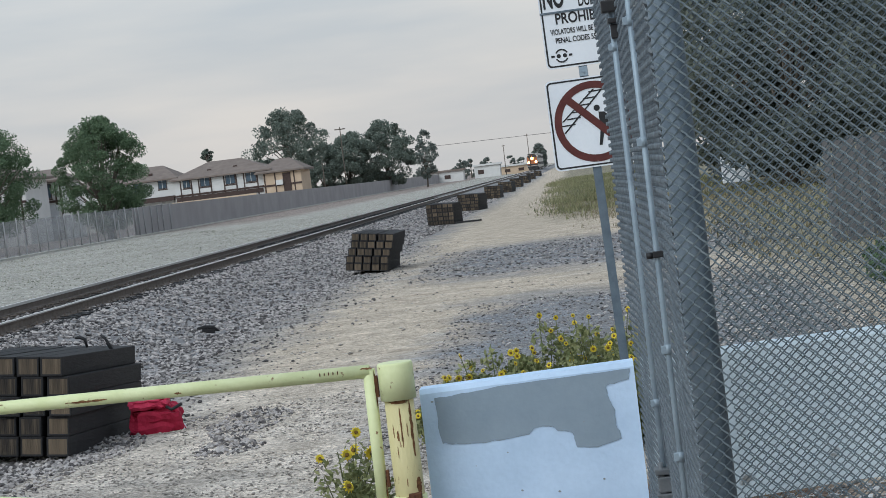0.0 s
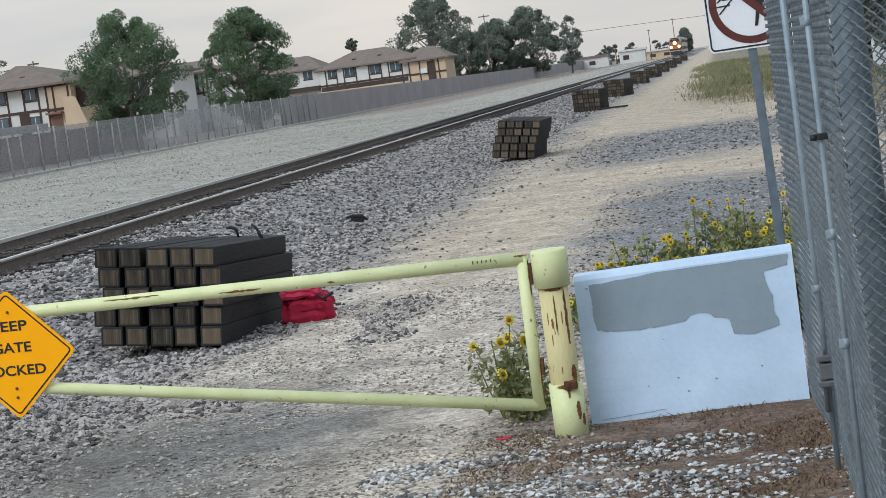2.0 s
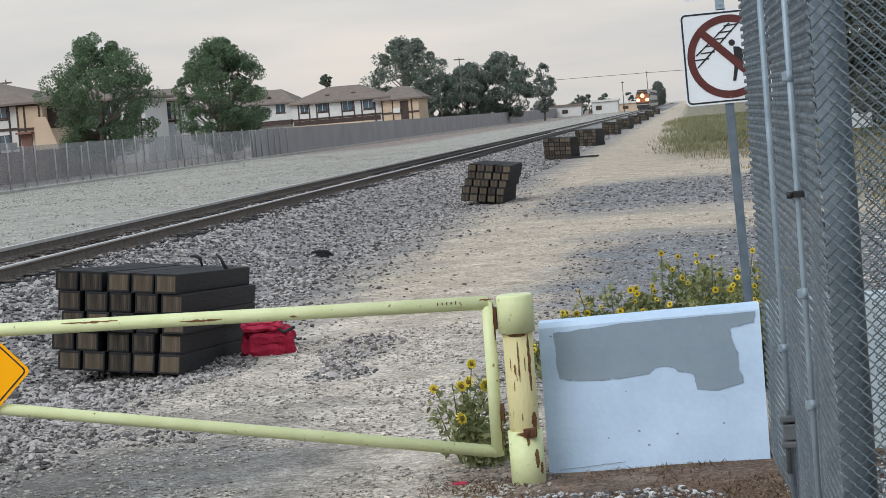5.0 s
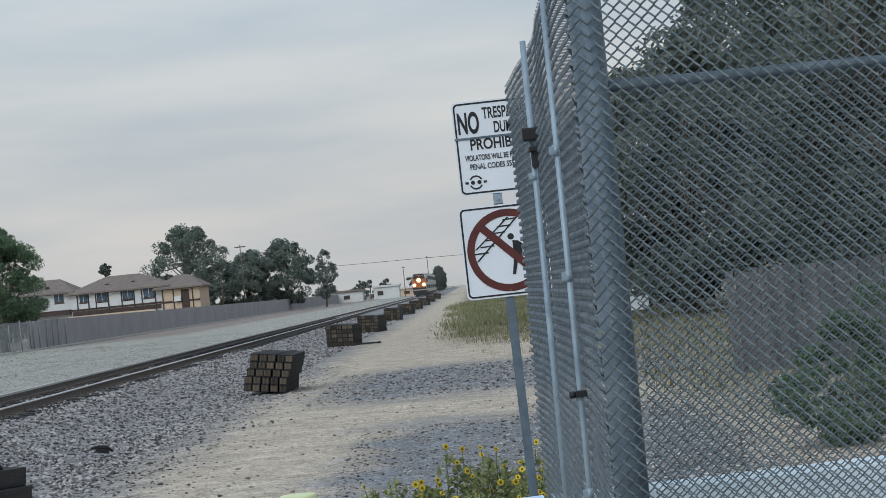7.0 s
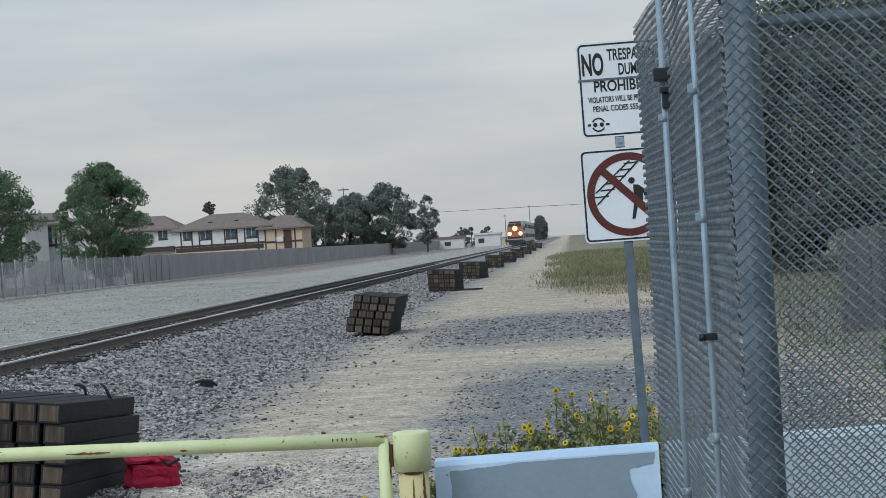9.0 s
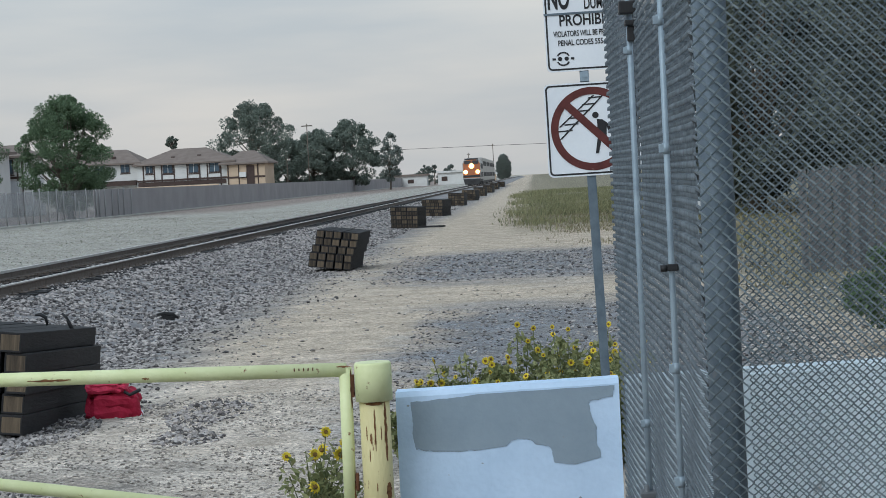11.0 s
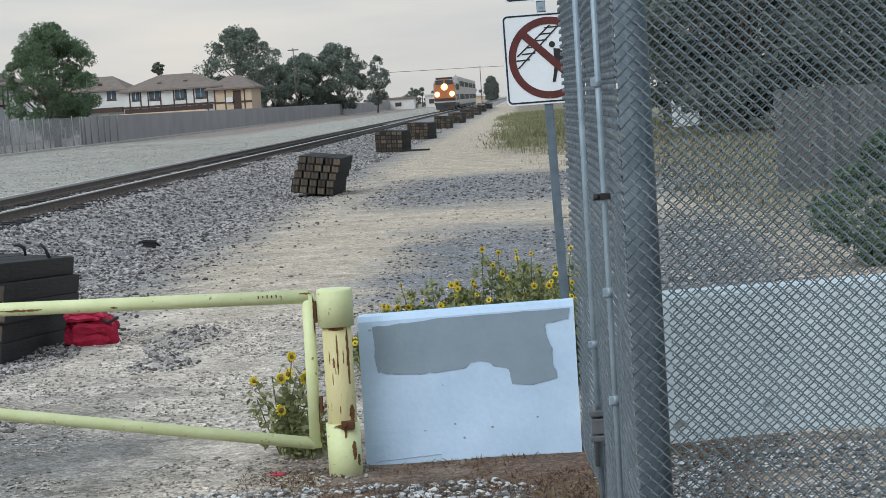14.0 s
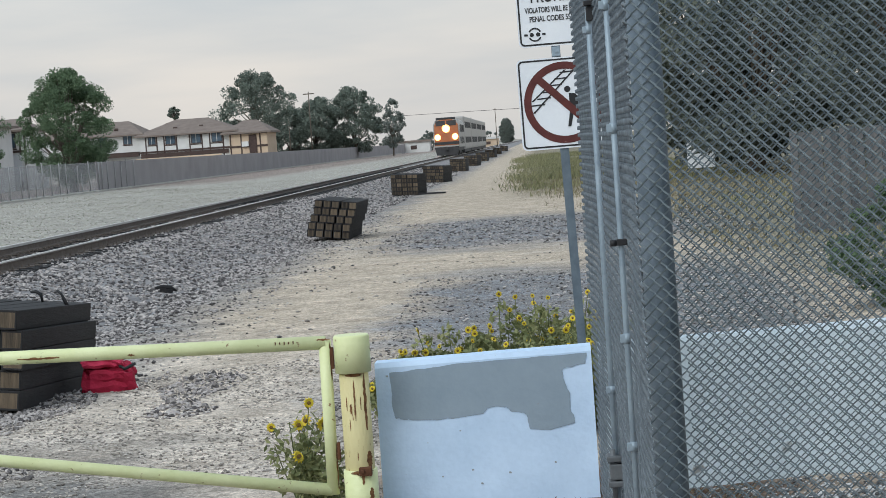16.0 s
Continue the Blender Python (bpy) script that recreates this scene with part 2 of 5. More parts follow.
def plate(bm, outline, y0, y1, mi=0):
    """A plate in the xz plane with thickness from y0 (front) to y1."""
    f = [bm.verts.new((x, y0, z)) for x, z in outline]
    b = [bm.verts.new((x, y1, z)) for x, z in outline]
    n = len(outline)
    bm.faces.new(f).material_index = mi
    bm.faces.new(b[::-1]).material_index = mi
    for i in range(n):
        bm.faces.new((f[i], b[i], b[(i + 1) % n], f[(i + 1) % n])).material_index = mi


def round_rect(w, h, r, n=5):
    pts = []
    for cx, cz, a0 in ((w / 2 - r, h / 2 - r, 0), (-w / 2 + r, h / 2 - r, 90), (-w / 2 + r, -h / 2 + r, 180), (w / 2 - r, -h / 2 + r, 270)):
        for k in range(n + 1):
            a = radians(a0 + 90 * k / n)
            pts.append((cx + r * math.cos(a), cz + r * math.sin(a)))
    return pts


def text_part(name, s, size, x, z, y, mat, parent, width=None, bold=0.02):
    cu = bpy.data.curves.new(name, "FONT")
    cu.body, cu.size, cu.align_x, cu.align_y, cu.extrude, cu.offset = s, size, "CENTER", "CENTER", 0.0012, size * bold
    tmp = bpy.data.objects.new("tmp", cu)
    scene.collection.objects.link(tmp)
    bpy.context.view_layer.update()
    me = bpy.data.meshes.new_from_object(tmp.evaluated_get(bpy.context.evaluated_depsgraph_get()))
    bpy.data.objects.remove(tmp)
    xs = [v.co.x for v in me.vertices]
    k = width / (max(xs) - min(xs)) if width else 1
    mid = (max(xs) + min(xs)) / 2
    for v in me.vertices:
        v.co = Vector(((v.co.x - mid) * k + x, y - v.co.z, v.co.y + z))
    me.materials.clear()
    me.materials.append(mat)
    return part(name, me, mat, parent)



def scatter(name, places, sizes, mat, label, category, flat=0.7, seed=1):
    """Many small stones of uneven shape, joined into one mesh of kind stuff."""
    rng = np.random.default_rng(seed)
    base = np.array([(1, 0, 0), (-1, 0, 0), (0, 1, 0), (0, -1, 0), (0, 0, 1), (0, 0, -1),
                     (.6, .6, .55), (-.6, .6, .55), (.6, -.6, .55), (-.6, -.6, .55)], float)
    tris = np.array([(6, 0, 2), (6, 2, 4), (6, 4, 0), (7, 2, 1), (7, 1, 4), (7, 4, 2), (8, 3, 0), (8, 0, 4), (8, 4, 3),
                     (9, 1, 3), (9, 3, 4), (9, 4, 1), (0, 5, 2), (2, 5, 1), (1, 5, 3), (3, 5, 0)])
    n = len(places)
    v = np.repeat(base[None], n, 0) * rng.uniform(0.7, 1.25, (n, 10, 1))
    v *= rng.uniform(0.6, 1.3, (n, 1, 3)) * np.array([1, 1, flat])
    a = rng.uniform(0, 2 * np.pi, n)
    c, s = np.cos(a)[:, None], np.sin(a)[:, None]
    v = np.stack([v[..., 0] * c - v[..., 1] * s, v[..., 0] * s + v[..., 1] * c, v[..., 2]], -1)
    v = v * np.asarray(sizes)[:, None, None] + np.asarray(places)[:, None, :]
    f = (tris[None] + 10 * np.arange(n)[:, None, None]).reshape(-1, 3)
    me = bpy.data.meshes.new(name)
    me.from_pydata(v.reshape(-1, 3), [], f)
    me.materials.append(mat)
    return tagged(new(name, me), label, category, "", "stuff")


# ---- ground ----
RAIL_NEAR, RAIL_FAR, RAIL_TOP = -9.30, -10.80, 0.60
TRACK_X = (RAIL_NEAR + RAIL_FAR) / 2


def bump2(x, y, s, k):
    return k * noise.noise((x * s, y * s, 3.1))


def gz(x, y):
    """Height of the ground sheet."""
    near = math.exp(-((y - 14) / 60) ** 2)
    z = near * (bump2(x, y, 0.35, 0.035) + bump2(x, y, 1.7, 0.015))
    if x < -14:
        z += 0.25 * min(1, (-14 - x) / 4)
    z -= 0.13 * math.exp(-((x + 4.9) / 1.0) ** 2 - ((y - 20.9) / 1.1) ** 2)
    z += 0.1 * math.exp(-((x - 2.0) / 1.3) ** 2 - ((y - 11.0) / 1.3) ** 2)
    return z - 0.035


def ballast_z(x):
    """Cross section of the ballast bed."""
    d = abs(x - TRACK_X)
    if d < 1.75:
        return 0.40
    return max(-0.06, 0.40 - (d - 1.75) * (0.19 if x > TRACK_X else 0.26))


def steps(*spans):
    out = []
    for a, b, s in spans:
        n = max(1, round((b - a) / s))
        out += [a + (b - a) * i / n for i in range(n)]
    return out + [spans[-1][1]]


def sheet(name, xs, ys, zf, mat, label, kind="structure"):
    v = [(x, y, zf(x, y)) for y in ys for x in xs]
    n = len(xs)
    f = [(j * n + i, j * n + i + 1, (j + 1) * n + i + 1, (j + 1) * n + i) for j in range(len(ys) - 1) for i in range(n - 1)]
    me = bpy.data.meshes.new(name)
    me.from_pydata(v, [], f)
    me.materials.append(mat)
    me.shade_smooth()
    return tagged(new(name, me), label, "", "", kind)


def ground_material():
    m = bpy.data.materials.new("ground_dirt")
    m.use_nodes = True
    n, l = m.node_tree.nodes, m.node_tree.links
    b = n["Principled BSDF"]
    b.inputs["Roughness"].default_value, b.inputs["Specular IOR Level"].default_value = 0.95, 0.15
    tc = n.new("ShaderNodeTexCoord")

    def noise_node(scale, detail=5, rough=0.6, vec=None):
        t = n.new("ShaderNodeTexNoise")
        t.inputs["Scale"].default_value, t.inputs["Detail"].default_value, t.inputs["Roughness"].default_value = scale, detail, rough
        l.new(vec or tc.outputs["Object"], t.inputs["Vector"])
        return t

    def op(kind, a, c=None, d=None):
        t = n.new("ShaderNodeMath")
        t.operation = kind
        for i, s in enumerate((a, c, d)):
            if s is None:
                continue
            if isinstance(s, (int, float)):
                t.inputs[i].default_value = s
            else:
                l.new(s, t.inputs[i])
        return t.outputs[0]

    wob = noise_node(0.55, 4)
    sepw = n.new("ShaderNodeSeparateColor")
    l.new(wob.outputs["Color"], sepw.inputs[0])
    sep = n.new("ShaderNodeSeparateXYZ")
    l.new(tc.outputs["Object"], sep.inputs[0])
    px = op("MULTIPLY_ADD", sepw.outputs[0], 3.0, op("ADD", sep.outputs[0], -1.5))
    py = op("MULTIPLY_ADD", sepw.outputs[1], 7.0, op("ADD", sep.outputs[1], -3.5))
    grain = noise_node(28, 4, 0.7)
    patch = noise_node(1.1, 6, 0.7)

    def span(v, lo, hi, soft):
        def rise(at, s):
            t = n.new("ShaderNodeMapRange")
            t.inputs["From Min"].default_value, t.inputs["From Max"].default_value = at - s, at + s
            l.new(v, t.inputs["Value"])
            return t.outputs[0]
        return op("MULTIPLY", rise(lo, soft), op("SUBTRACT", 1.0, rise(hi, soft)))

    def zone(x0, x1, y0, y1, sx, sy, speckle=0.0):
        k = op("MULTIPLY", span(px, x0, x1, sx), span(py, y0, y1, sy))
        if speckle:
            s = op("MULTIPLY_ADD", patch.outputs["Fac"], 2.6 * speckle, 1 - 1.55 * speckle)
            k = op("MULTIPLY", k, s)
        t = n.new("ShaderNodeClamp")
        l.new(k, t.inputs[0])
        return t.outputs[0]

    def mix(fac, a, c):
        t = n.new("ShaderNodeMix")
        t.data_type, t.clamp_factor = "RGBA", True
        l.new(fac, t.inputs[0]) if not isinstance(fac, float) else None
        for i, s in ((6, a), (7, c)):
            if isinstance(s, tuple):
                t.inputs[i].default_value = (*s, 1)
            else:
                l.new(s, t.inputs[i])
        return t.outputs[2]

    gfac = op("MULTIPLY_ADD", grain.outputs["Fac"], 1.5, op("MULTIPLY_ADD", patch.outputs["Fac"], 2.0, -1.25))
    dirt = mix(gfac, (0.33, 0.275, 0.213), (0.61, 0.52, 0.415))
    gravel = mix(gfac, (0.37, 0.322, 0.272), (0.71, 0.628, 0.54))
    bluish = mix(gfac, (0.092, 0.097, 0.107), (0.285, 0.292, 0.308))
    pale = mix(gfac, (0.25, 0.235, 0.205), (0.46, 0.44, 0.39))
    tarry = mix(gfac, (0.105, 0.1, 0.094), (0.27, 0.26, 0.247))
    reddish = mix(gfac, (0.08, 0.05, 0.038), (0.2, 0.138, 0.103))
    field = mix(gfac, (0.14, 0.125, 0.09), (0.29, 0.265, 0.19))
    brown = mix(gfac, (0.2, 0.16, 0.14), (0.32, 0.27, 0.24))
    col = dirt
    col = mix(zone(-9, 0.2, -50, 22.5, 0.8, 3.0, 0.6), col, gravel)
    col = mix(zone(-9, -4.6, 14, 400, 0.7, 6, 0.8), col, bluish)
    col = mix(zone(-3.4, 6, 41.0, 57, 0.9, 2.5, 0.35), col, bluish)
    col = mix(zone(-1.7, 3.0, 15, 34, 0.5, 2.5, 0.3), col, bluish)
    col = mix(zone(-5.6, -2.6, 6.5, 14.6, 0.5, 1.2, 0.3), col, tarry)
    col = mix(zone(-1.45, 1.6, 6, 12.8, 0.4, 0.8, 0.25), col, reddish)
    col = mix(zone(-400, -13.0, -500, 3000, 1.0, 5, 0.0), col, pale)
    col = mix(zone(-400, -35.0, -500, 3000, 1.5, 5, 0.0), col, brown)
    col = mix(zone(-400, -24.0, 166, 3000, 1.5, 12, 0.0), col, brown)
    col = mix(zone(-0.9, 400, 78, 3000, 0.7, 8, 0.5), col, field)
    col = mix(zone(3.4, 400, 26, 3000, 1.0, 4, 0.3), col, field)
    # packed grit: each grain has a tone of its own
    def grit(scale, lo, hi):
        v = n.new("ShaderNodeTexVoronoi")
        v.inputs["Scale"].default_value = scale
        l.new(tc.outputs["Object"], v.inputs["Vector"])
        sc = n.new("ShaderNodeSeparateColor")
        l.new(v.outputs["Color"], sc.inputs[0])
        return op("MULTIPLY_ADD", sc.outputs[0], hi - lo, lo), v.outputs["Distance"]

    fine_tone, fine_d = grit(75, 0.68, 1.3)
    mid_tone, mid_d = grit(24, 0.72, 1.26)
    far_tone, far_d = grit(6, 0.88, 1.12)
    tone = op("MULTIPLY", op("MULTIPLY", fine_tone, mid_tone), far_tone)
    vm = n.new("ShaderNodeVectorMath")
    vm.operation = "SCALE"
    l.new(col, vm.inputs[0])
    l.new(tone, vm.inputs["Scale"])
    l.new(vm.outputs[0], b.inputs["Base Color"])
    bp = n.new("ShaderNodeBump")
    bp.inputs["Strength"].default_value, bp.inputs["Distance"].default_value = 0.5, 0.015
    l.new(op("SUBTRACT", grain.outputs["Fac"], op("MULTIPLY_ADD", fine_d, 0.5, op("MULTIPLY", mid_d, 0.5))), bp.inputs["Height"])
    l.new(bp.outputs[0], b.inputs["Normal"])
    return m


M["ground"] = ground_material()
gx = steps((-3000, -200, 400), (-200, -40, 20), (-40, -16, 2), (-16, 4, 0.3), (4, 40, 3), (40, 200, 20), (200, 3000, 400))
gy = steps((-600, 0, 60), (0, 9, 1), (9, 34, 0.3), (34, 120, 2), (120, 600, 20), (600, 4200, 400))
sheet("ground", gx, gy, gz, M["ground"], "tan dirt and grey gravel ground beside the railway line")

# ballast bed under the track
M["ballast"] = material("ballast", (0.10, 0.098, 0.104), (0.36, 0.345, 0.34), 1.4, 0.95, bump=1.0, fine=16)
bx = [TRACK_X + d for d in (-3.7, -3.2, -2.6, -2.1, -1.75, -1.2, -0.6, 0, 0.6, 1.2, 1.75, 2.0, 2.3, 2.6, 2.9, 3.2, 3.6, 4.0, 4.4)]
by = steps((5, 70, 0.5), (70, 160, 2), (160, 1500, 30))
sheet("ballast_bed", bx, by, lambda x, y: ballast_z(x) + (bump2(x, y, 1.3, 0.03) + bump2(x, y, 0.4, 0.03)) * (1 if abs(x - TRACK_X) > 1.3 else 0.3), M["ballast"],
      "crushed grey stone ballast bed sloping down from the rails")


# ---- railway track ----
def rail(x, y0, y1, lift):
    t = thing("rail", pose(x, 0, 0), "steel running rail with a shiny worn top on dark sleepers", "rail", "rails of the track")
    prof = [(-0.070, 0), (0.070, 0), (0.070, 0.012), (0.012, 0.03), (0.010, 0.125), (0.036, 0.137), (0.036, 0.166), (0.028, 0.178), (-0.028, 0.178), (-0.036, 0.166), (-0.036, 0.137), (-0.010, 0.125), (-0.012, 0.03), (-0.070, 0.012)]
    bm = bmesh.new()
    z0 = RAIL_TOP - 0.18 + lift
    ya = [bm.verts.new((a, y0, z0 + c)) for a, c in prof]
    yb = [bm.verts.new((a, y1, z0 + c)) for a, c in prof]
    for i in range(len(prof)):
        bm.faces.new((ya[i], ya[(i + 1) % 14], yb[(i + 1) % 14], yb[i]))
    part("rail_body", bm, M["rail_rust"], t)
    bm = bmesh.new()
    # pale cap reaches down the head side, further on the far rail, as sky glare
    box(bm, -0.0385, 0.0385, y0, y1, z0 + (0.128 if lift else 0.16), z0 + 0.182)
    part("running_surface", bm, M["rail_top_glare"], t, "polished running surface with sky reflection in its pale colour")


rail(RAIL_NEAR, 5, 1500, 0.0)
rail(RAIL_FAR, 5, 1500, 0.055)


# ---- stacks of old sleepers ----
TIE_W, TIE_H, TIE_L = 0.226, 0.176, 2.59


def tie_mesh():
    bm = bmesh.new()
    box(bm, -TIE_W / 2, TIE_W / 2, 0, TIE_L, 0, TIE_H, bevel=0.009)
    for f in bm.faces:
        f.material_index = 1 if abs(f.normal.y) > 0.9 else 0
    bm.normal_update()
    ends = [f for f in bm.faces if abs(f.normal.y) > 0.9]
    bmesh.ops.inset_individual(bm, faces=ends, thickness=0.015, depth=-0.002)
    for f in bm.faces:
        f.material_index = 0
    for f in ends:
        f.material_index = 1
    me = finish("sleeper", bm, [M["tie_tar"], M["tie_end"]])
    return me


TIE = tie_mesh()


def tie_stack(x, y, z, yaw, lean, cols=5, rows=5, jitter=0.03, pitch=0.235, slim=1.0, label="", shifts=(), slides={}, loose=0.006, skew=0.0, dip=0.0):
    """Front right bottom corner at x, y, z; ties run away along yaw (degrees to the right of +y)."""
    rng = random.Random(int(1000 * y))
    t = thing("sleeper_stack", pose(x, y, z, 0, 0, -yaw) @ pose(0, 0, 0, -dip, lean, 0), label, "sleeper stack", "stacks of sleepers along the track")
    for r in range(rows):
        sh = (shifts[r] if r < len(shifts) else rng.uniform(-jitter, jitter))
        for c in range(cols):
            ob = part("sleeper", TIE, None, t)
            ob.matrix_basis = pose(-(cols - 1 - c) * pitch - TIE_W / 2 + sh + slides.get((r, c), 0.0) + rng.uniform(-loose, loose), rng.uniform(0, 0.05), r * (TIE_H + 0.004), 0, 0, rng.uniform(-0.3, 0.3) - skew) @ Matrix.Diagonal((slim, 1, 1, 1))
    return t


tie_stack(-4.685, 17.95, 0.0, 1.2, 6.0, dip=3.1, shifts=(0.0, -0.02, 0.02, 0.0, -0.04), slim=0.9, loose=0.012, skew=1.0, slides={(1, 0): -0.06, (1, 1): -0.05, (1, 2): 0.005, (1, 4): 0.02}, label="neat stack of tarred wooden sleepers with pale cut ends on gravel")
tie_stack(-4.50, 49.0, -0.03, 2, 7.5, pitch=0.205, slim=0.81, loose=0.012, shifts=(-0.06, -0.05, -0.01, 0.05, 0.08), label="leaning stack of weathered sleepers with pale brown ends")
for x, y, yaw in ((-5.15, 88, 5), (-5.2, 113, 8), (-5.25, 150, 3), (-5.2, 178, 6), (-5.2, 212, 4), (-5.2, 250, 5), (-5.3, 300, 3), (-5.3, 360, 4)):
    tie_stack(x, y, -0.03, yaw, 3.0, label="square stack of dark tarred sleepers beside the track")


# ---- yellow pipe gate ----
def _mark(x, z, h):
    bm = bmesh.new()
    box(bm, x, x + 0.006, -0.0425, -0.036, z - h * 0.3, z + h * 0.3)
    return bm


GY = 11.72
gate = thing("swing_gate", pose(-1.08, GY, 0), "pale yellow steel pipe swing gate with rust patches", "gate")
bm = bmesh.new()
tube(bm, [(0.0, 0, -0.15), (0.0, 0, 0.88)], 0.086, 28)
part("gate_post", bm, M["gate_rusty"], gate, "pale yellow post streaked with rust", True)
bm = bmesh.new()
tube(bm, [(0, 0, 0.835), (0, 0, 1.04), (0, 0, 1.052)], [0.105, 0.105, 0.098], 28)
part("post_sleeve", bm, M["gate_paint"], gate, "clean pale yellow sleeve")
bm = bmesh.new()
tube(bm, [(0, 0, -0.1), (0, 0, 0.27)], [0.099, 0.099], 28)
part("lower_sleeve", bm, M["gate_paint"], gate)
bm = bmesh.new()
tube(bm, [(-0.15, 0, 1.015), (-2.0, 0, 1.045), (-3.6, 0, 1.068), (-6.9, 0, 1.11)], 0.040, 16)
part("top_rail", bm, M["gate_paint"], gate)
bm = bmesh.new()
tube(bm, [(-0.17, 0, 0.155), (-3.62, 0, 0.675), (-6.75, 0, 1.09)], 0.036, 16)
part("brace_rail", bm, M["gate_paint"], gate)
bm = bmesh.new()
tube(bm, [(-0.155, 0, 1.03), (-0.165, 0, 0.13)], 0.036, 16)
part("end_upright", bm, M["gate_paint"], gate)
bm = bmesh.new()
box(bm, 0.0, 0.075, -0.112, -0.06, 0.24, 0.29, 0.006)
box(bm, 0.012, 0.034, -0.124, -0.1, 0.256, 0.28, 0.006)
part("hinge", bm, M["rust"], gate, "rusted steel hinge plate")


for k in range(5):
    part("scribble_mark", _mark(-0.44 + 0.026 * k, 1.03, 0.03 - 0.008 * (k % 2)), M["rust"], gate)
for z0, z1 in ((0.33, 0.43), (0.86, 0.985)):
    bm = bmesh.new()
    box(bm, -0.126, -0.108, -0.02, 0.02, z0, z1, 0.004)
    part("weld_bead", bm, M["rust"], gate, "rusty weld between upright and post")


def rust_patch(cx, r, a0, a1, z0, z1, seed):
    """A ragged patch of rust hugging a pipe; angles in degrees, 270 faces the road."""
    g = random.Random(seed)
    bm = bmesh.new()
    n = 14
    rows = []
    for k in range(n + 1):
        u = k / n
        w = math.sin(math.pi * min(1, max(0.04, u))) ** 0.35
        lo = a0 + (a1 - a0) * (0.5 - 0.5 * w * g.uniform(0.45, 1.0))
        hi = a0 + (a1 - a0) * (0.5 + 0.5 * w * g.uniform(0.45, 1.0))
        rows.append([bm.verts.new((cx + (r + 0.0016) * math.cos(radians(lo + (hi - lo) * j / 4)), (r + 0.0016) * math.sin(radians(lo + (hi - lo) * j / 4)), z0 + (z1 - z0) * u)) for j in range(5)])
    for p, q in zip(rows, rows[1:]):
        for j in range(4):
            bm.faces.new((p[j], p[j + 1], q[j + 1], q[j]))
    part("rust_patch", bm, M["rust_bright"], gate)


def rail_rust(x0, x1, z0, z1, r, up, seed):
    """A long ragged rust scrape on the front of a rail, up degrees above its middle."""
    g = random.Random(seed)
    bm = bmesh.new()
    rows = []
    for k in range(17):
        u = k / 16
        x, z = x0 + (x1 - x0) * u, z0 + (z1 - z0) * u
        w = 13 * math.sin(math.pi * min(0.96, max(0.04, u))) ** 0.5
        lo, hi = up - w * g.uniform(0.2, 1), up + w * g.uniform(0.2, 1)
        rows.append([bm.verts.new((x, -(r + 0.0016) * math.cos(radians(a)), z + (r + 0.0016) * math.sin(radians(a)))) for a in (lo, (lo + hi) / 2, hi)])
    for p, q in zip(rows, rows[1:]):
        for j in range(2):
            bm.faces.new((p[j], q[j], q[j + 1], p[j + 1]))
    part("rust_patch", bm, M["rust_bright"], gate)


M["rust_bright"] = material("rust_bright", (0.085, 0.036, 0.017), (0.27, 0.14, 0.06), 30, 0.9, bump=0.3)
for args in ((0.0, 0.086, 306, 324, 0.5, 0.835, 1), (0.0, 0.086, 246, 251, 0.5, 0.57, 31), (0.0, 0.086, 236, 242, 0.62, 0.7, 32), (0.0, 0.086, 268, 273, 0.33, 0.38, 33), (0.0, 0.086, 292, 297, 0.62, 0.7, 34), (0.0, 0.086, 228, 322, 0.815, 0.838, 2), (0.0, 0.086, 302, 336, 0.28, 0.38, 3), (0.0, 0.086, 268, 276, 0.56, 0.8, 4), (0.0, 0.086, 250, 262, 0.6, 0.66, 5),
             (0.0, 0.099, 300, 322, 0.06, 0.17, 6), (0.0, 0.099, 276, 290, 0.19, 0.262, 7), (0.0, 0.099, 318, 340, 0.02, 0.09, 8), (0.0, 0.099, 232, 330, 0.245, 0.272, 9),
             (-0.157, 0.036, 316, 350, 0.8, 1.02, 10), (-0.163, 0.036, 318, 348, 0.16, 0.4, 11)):
    rust_patch(*args)
for args in ((-2.66, -2.32, 1.0551, 1.05, 0.0402, 28, 21), (-1.95, -1.7, 1.0435, 1.04, 0.0402, -10, 22), (-3.3, -3.22, 1.0637, 1.0625, 0.0402, 10, 23), (-1.3, -1.26, 1.0336, 1.033, 0.0402, -20, 24), (-0.2, -0.12, 1.0158, 1.0145, 0.0402, 30, 25)):
    rail_rust(*args)


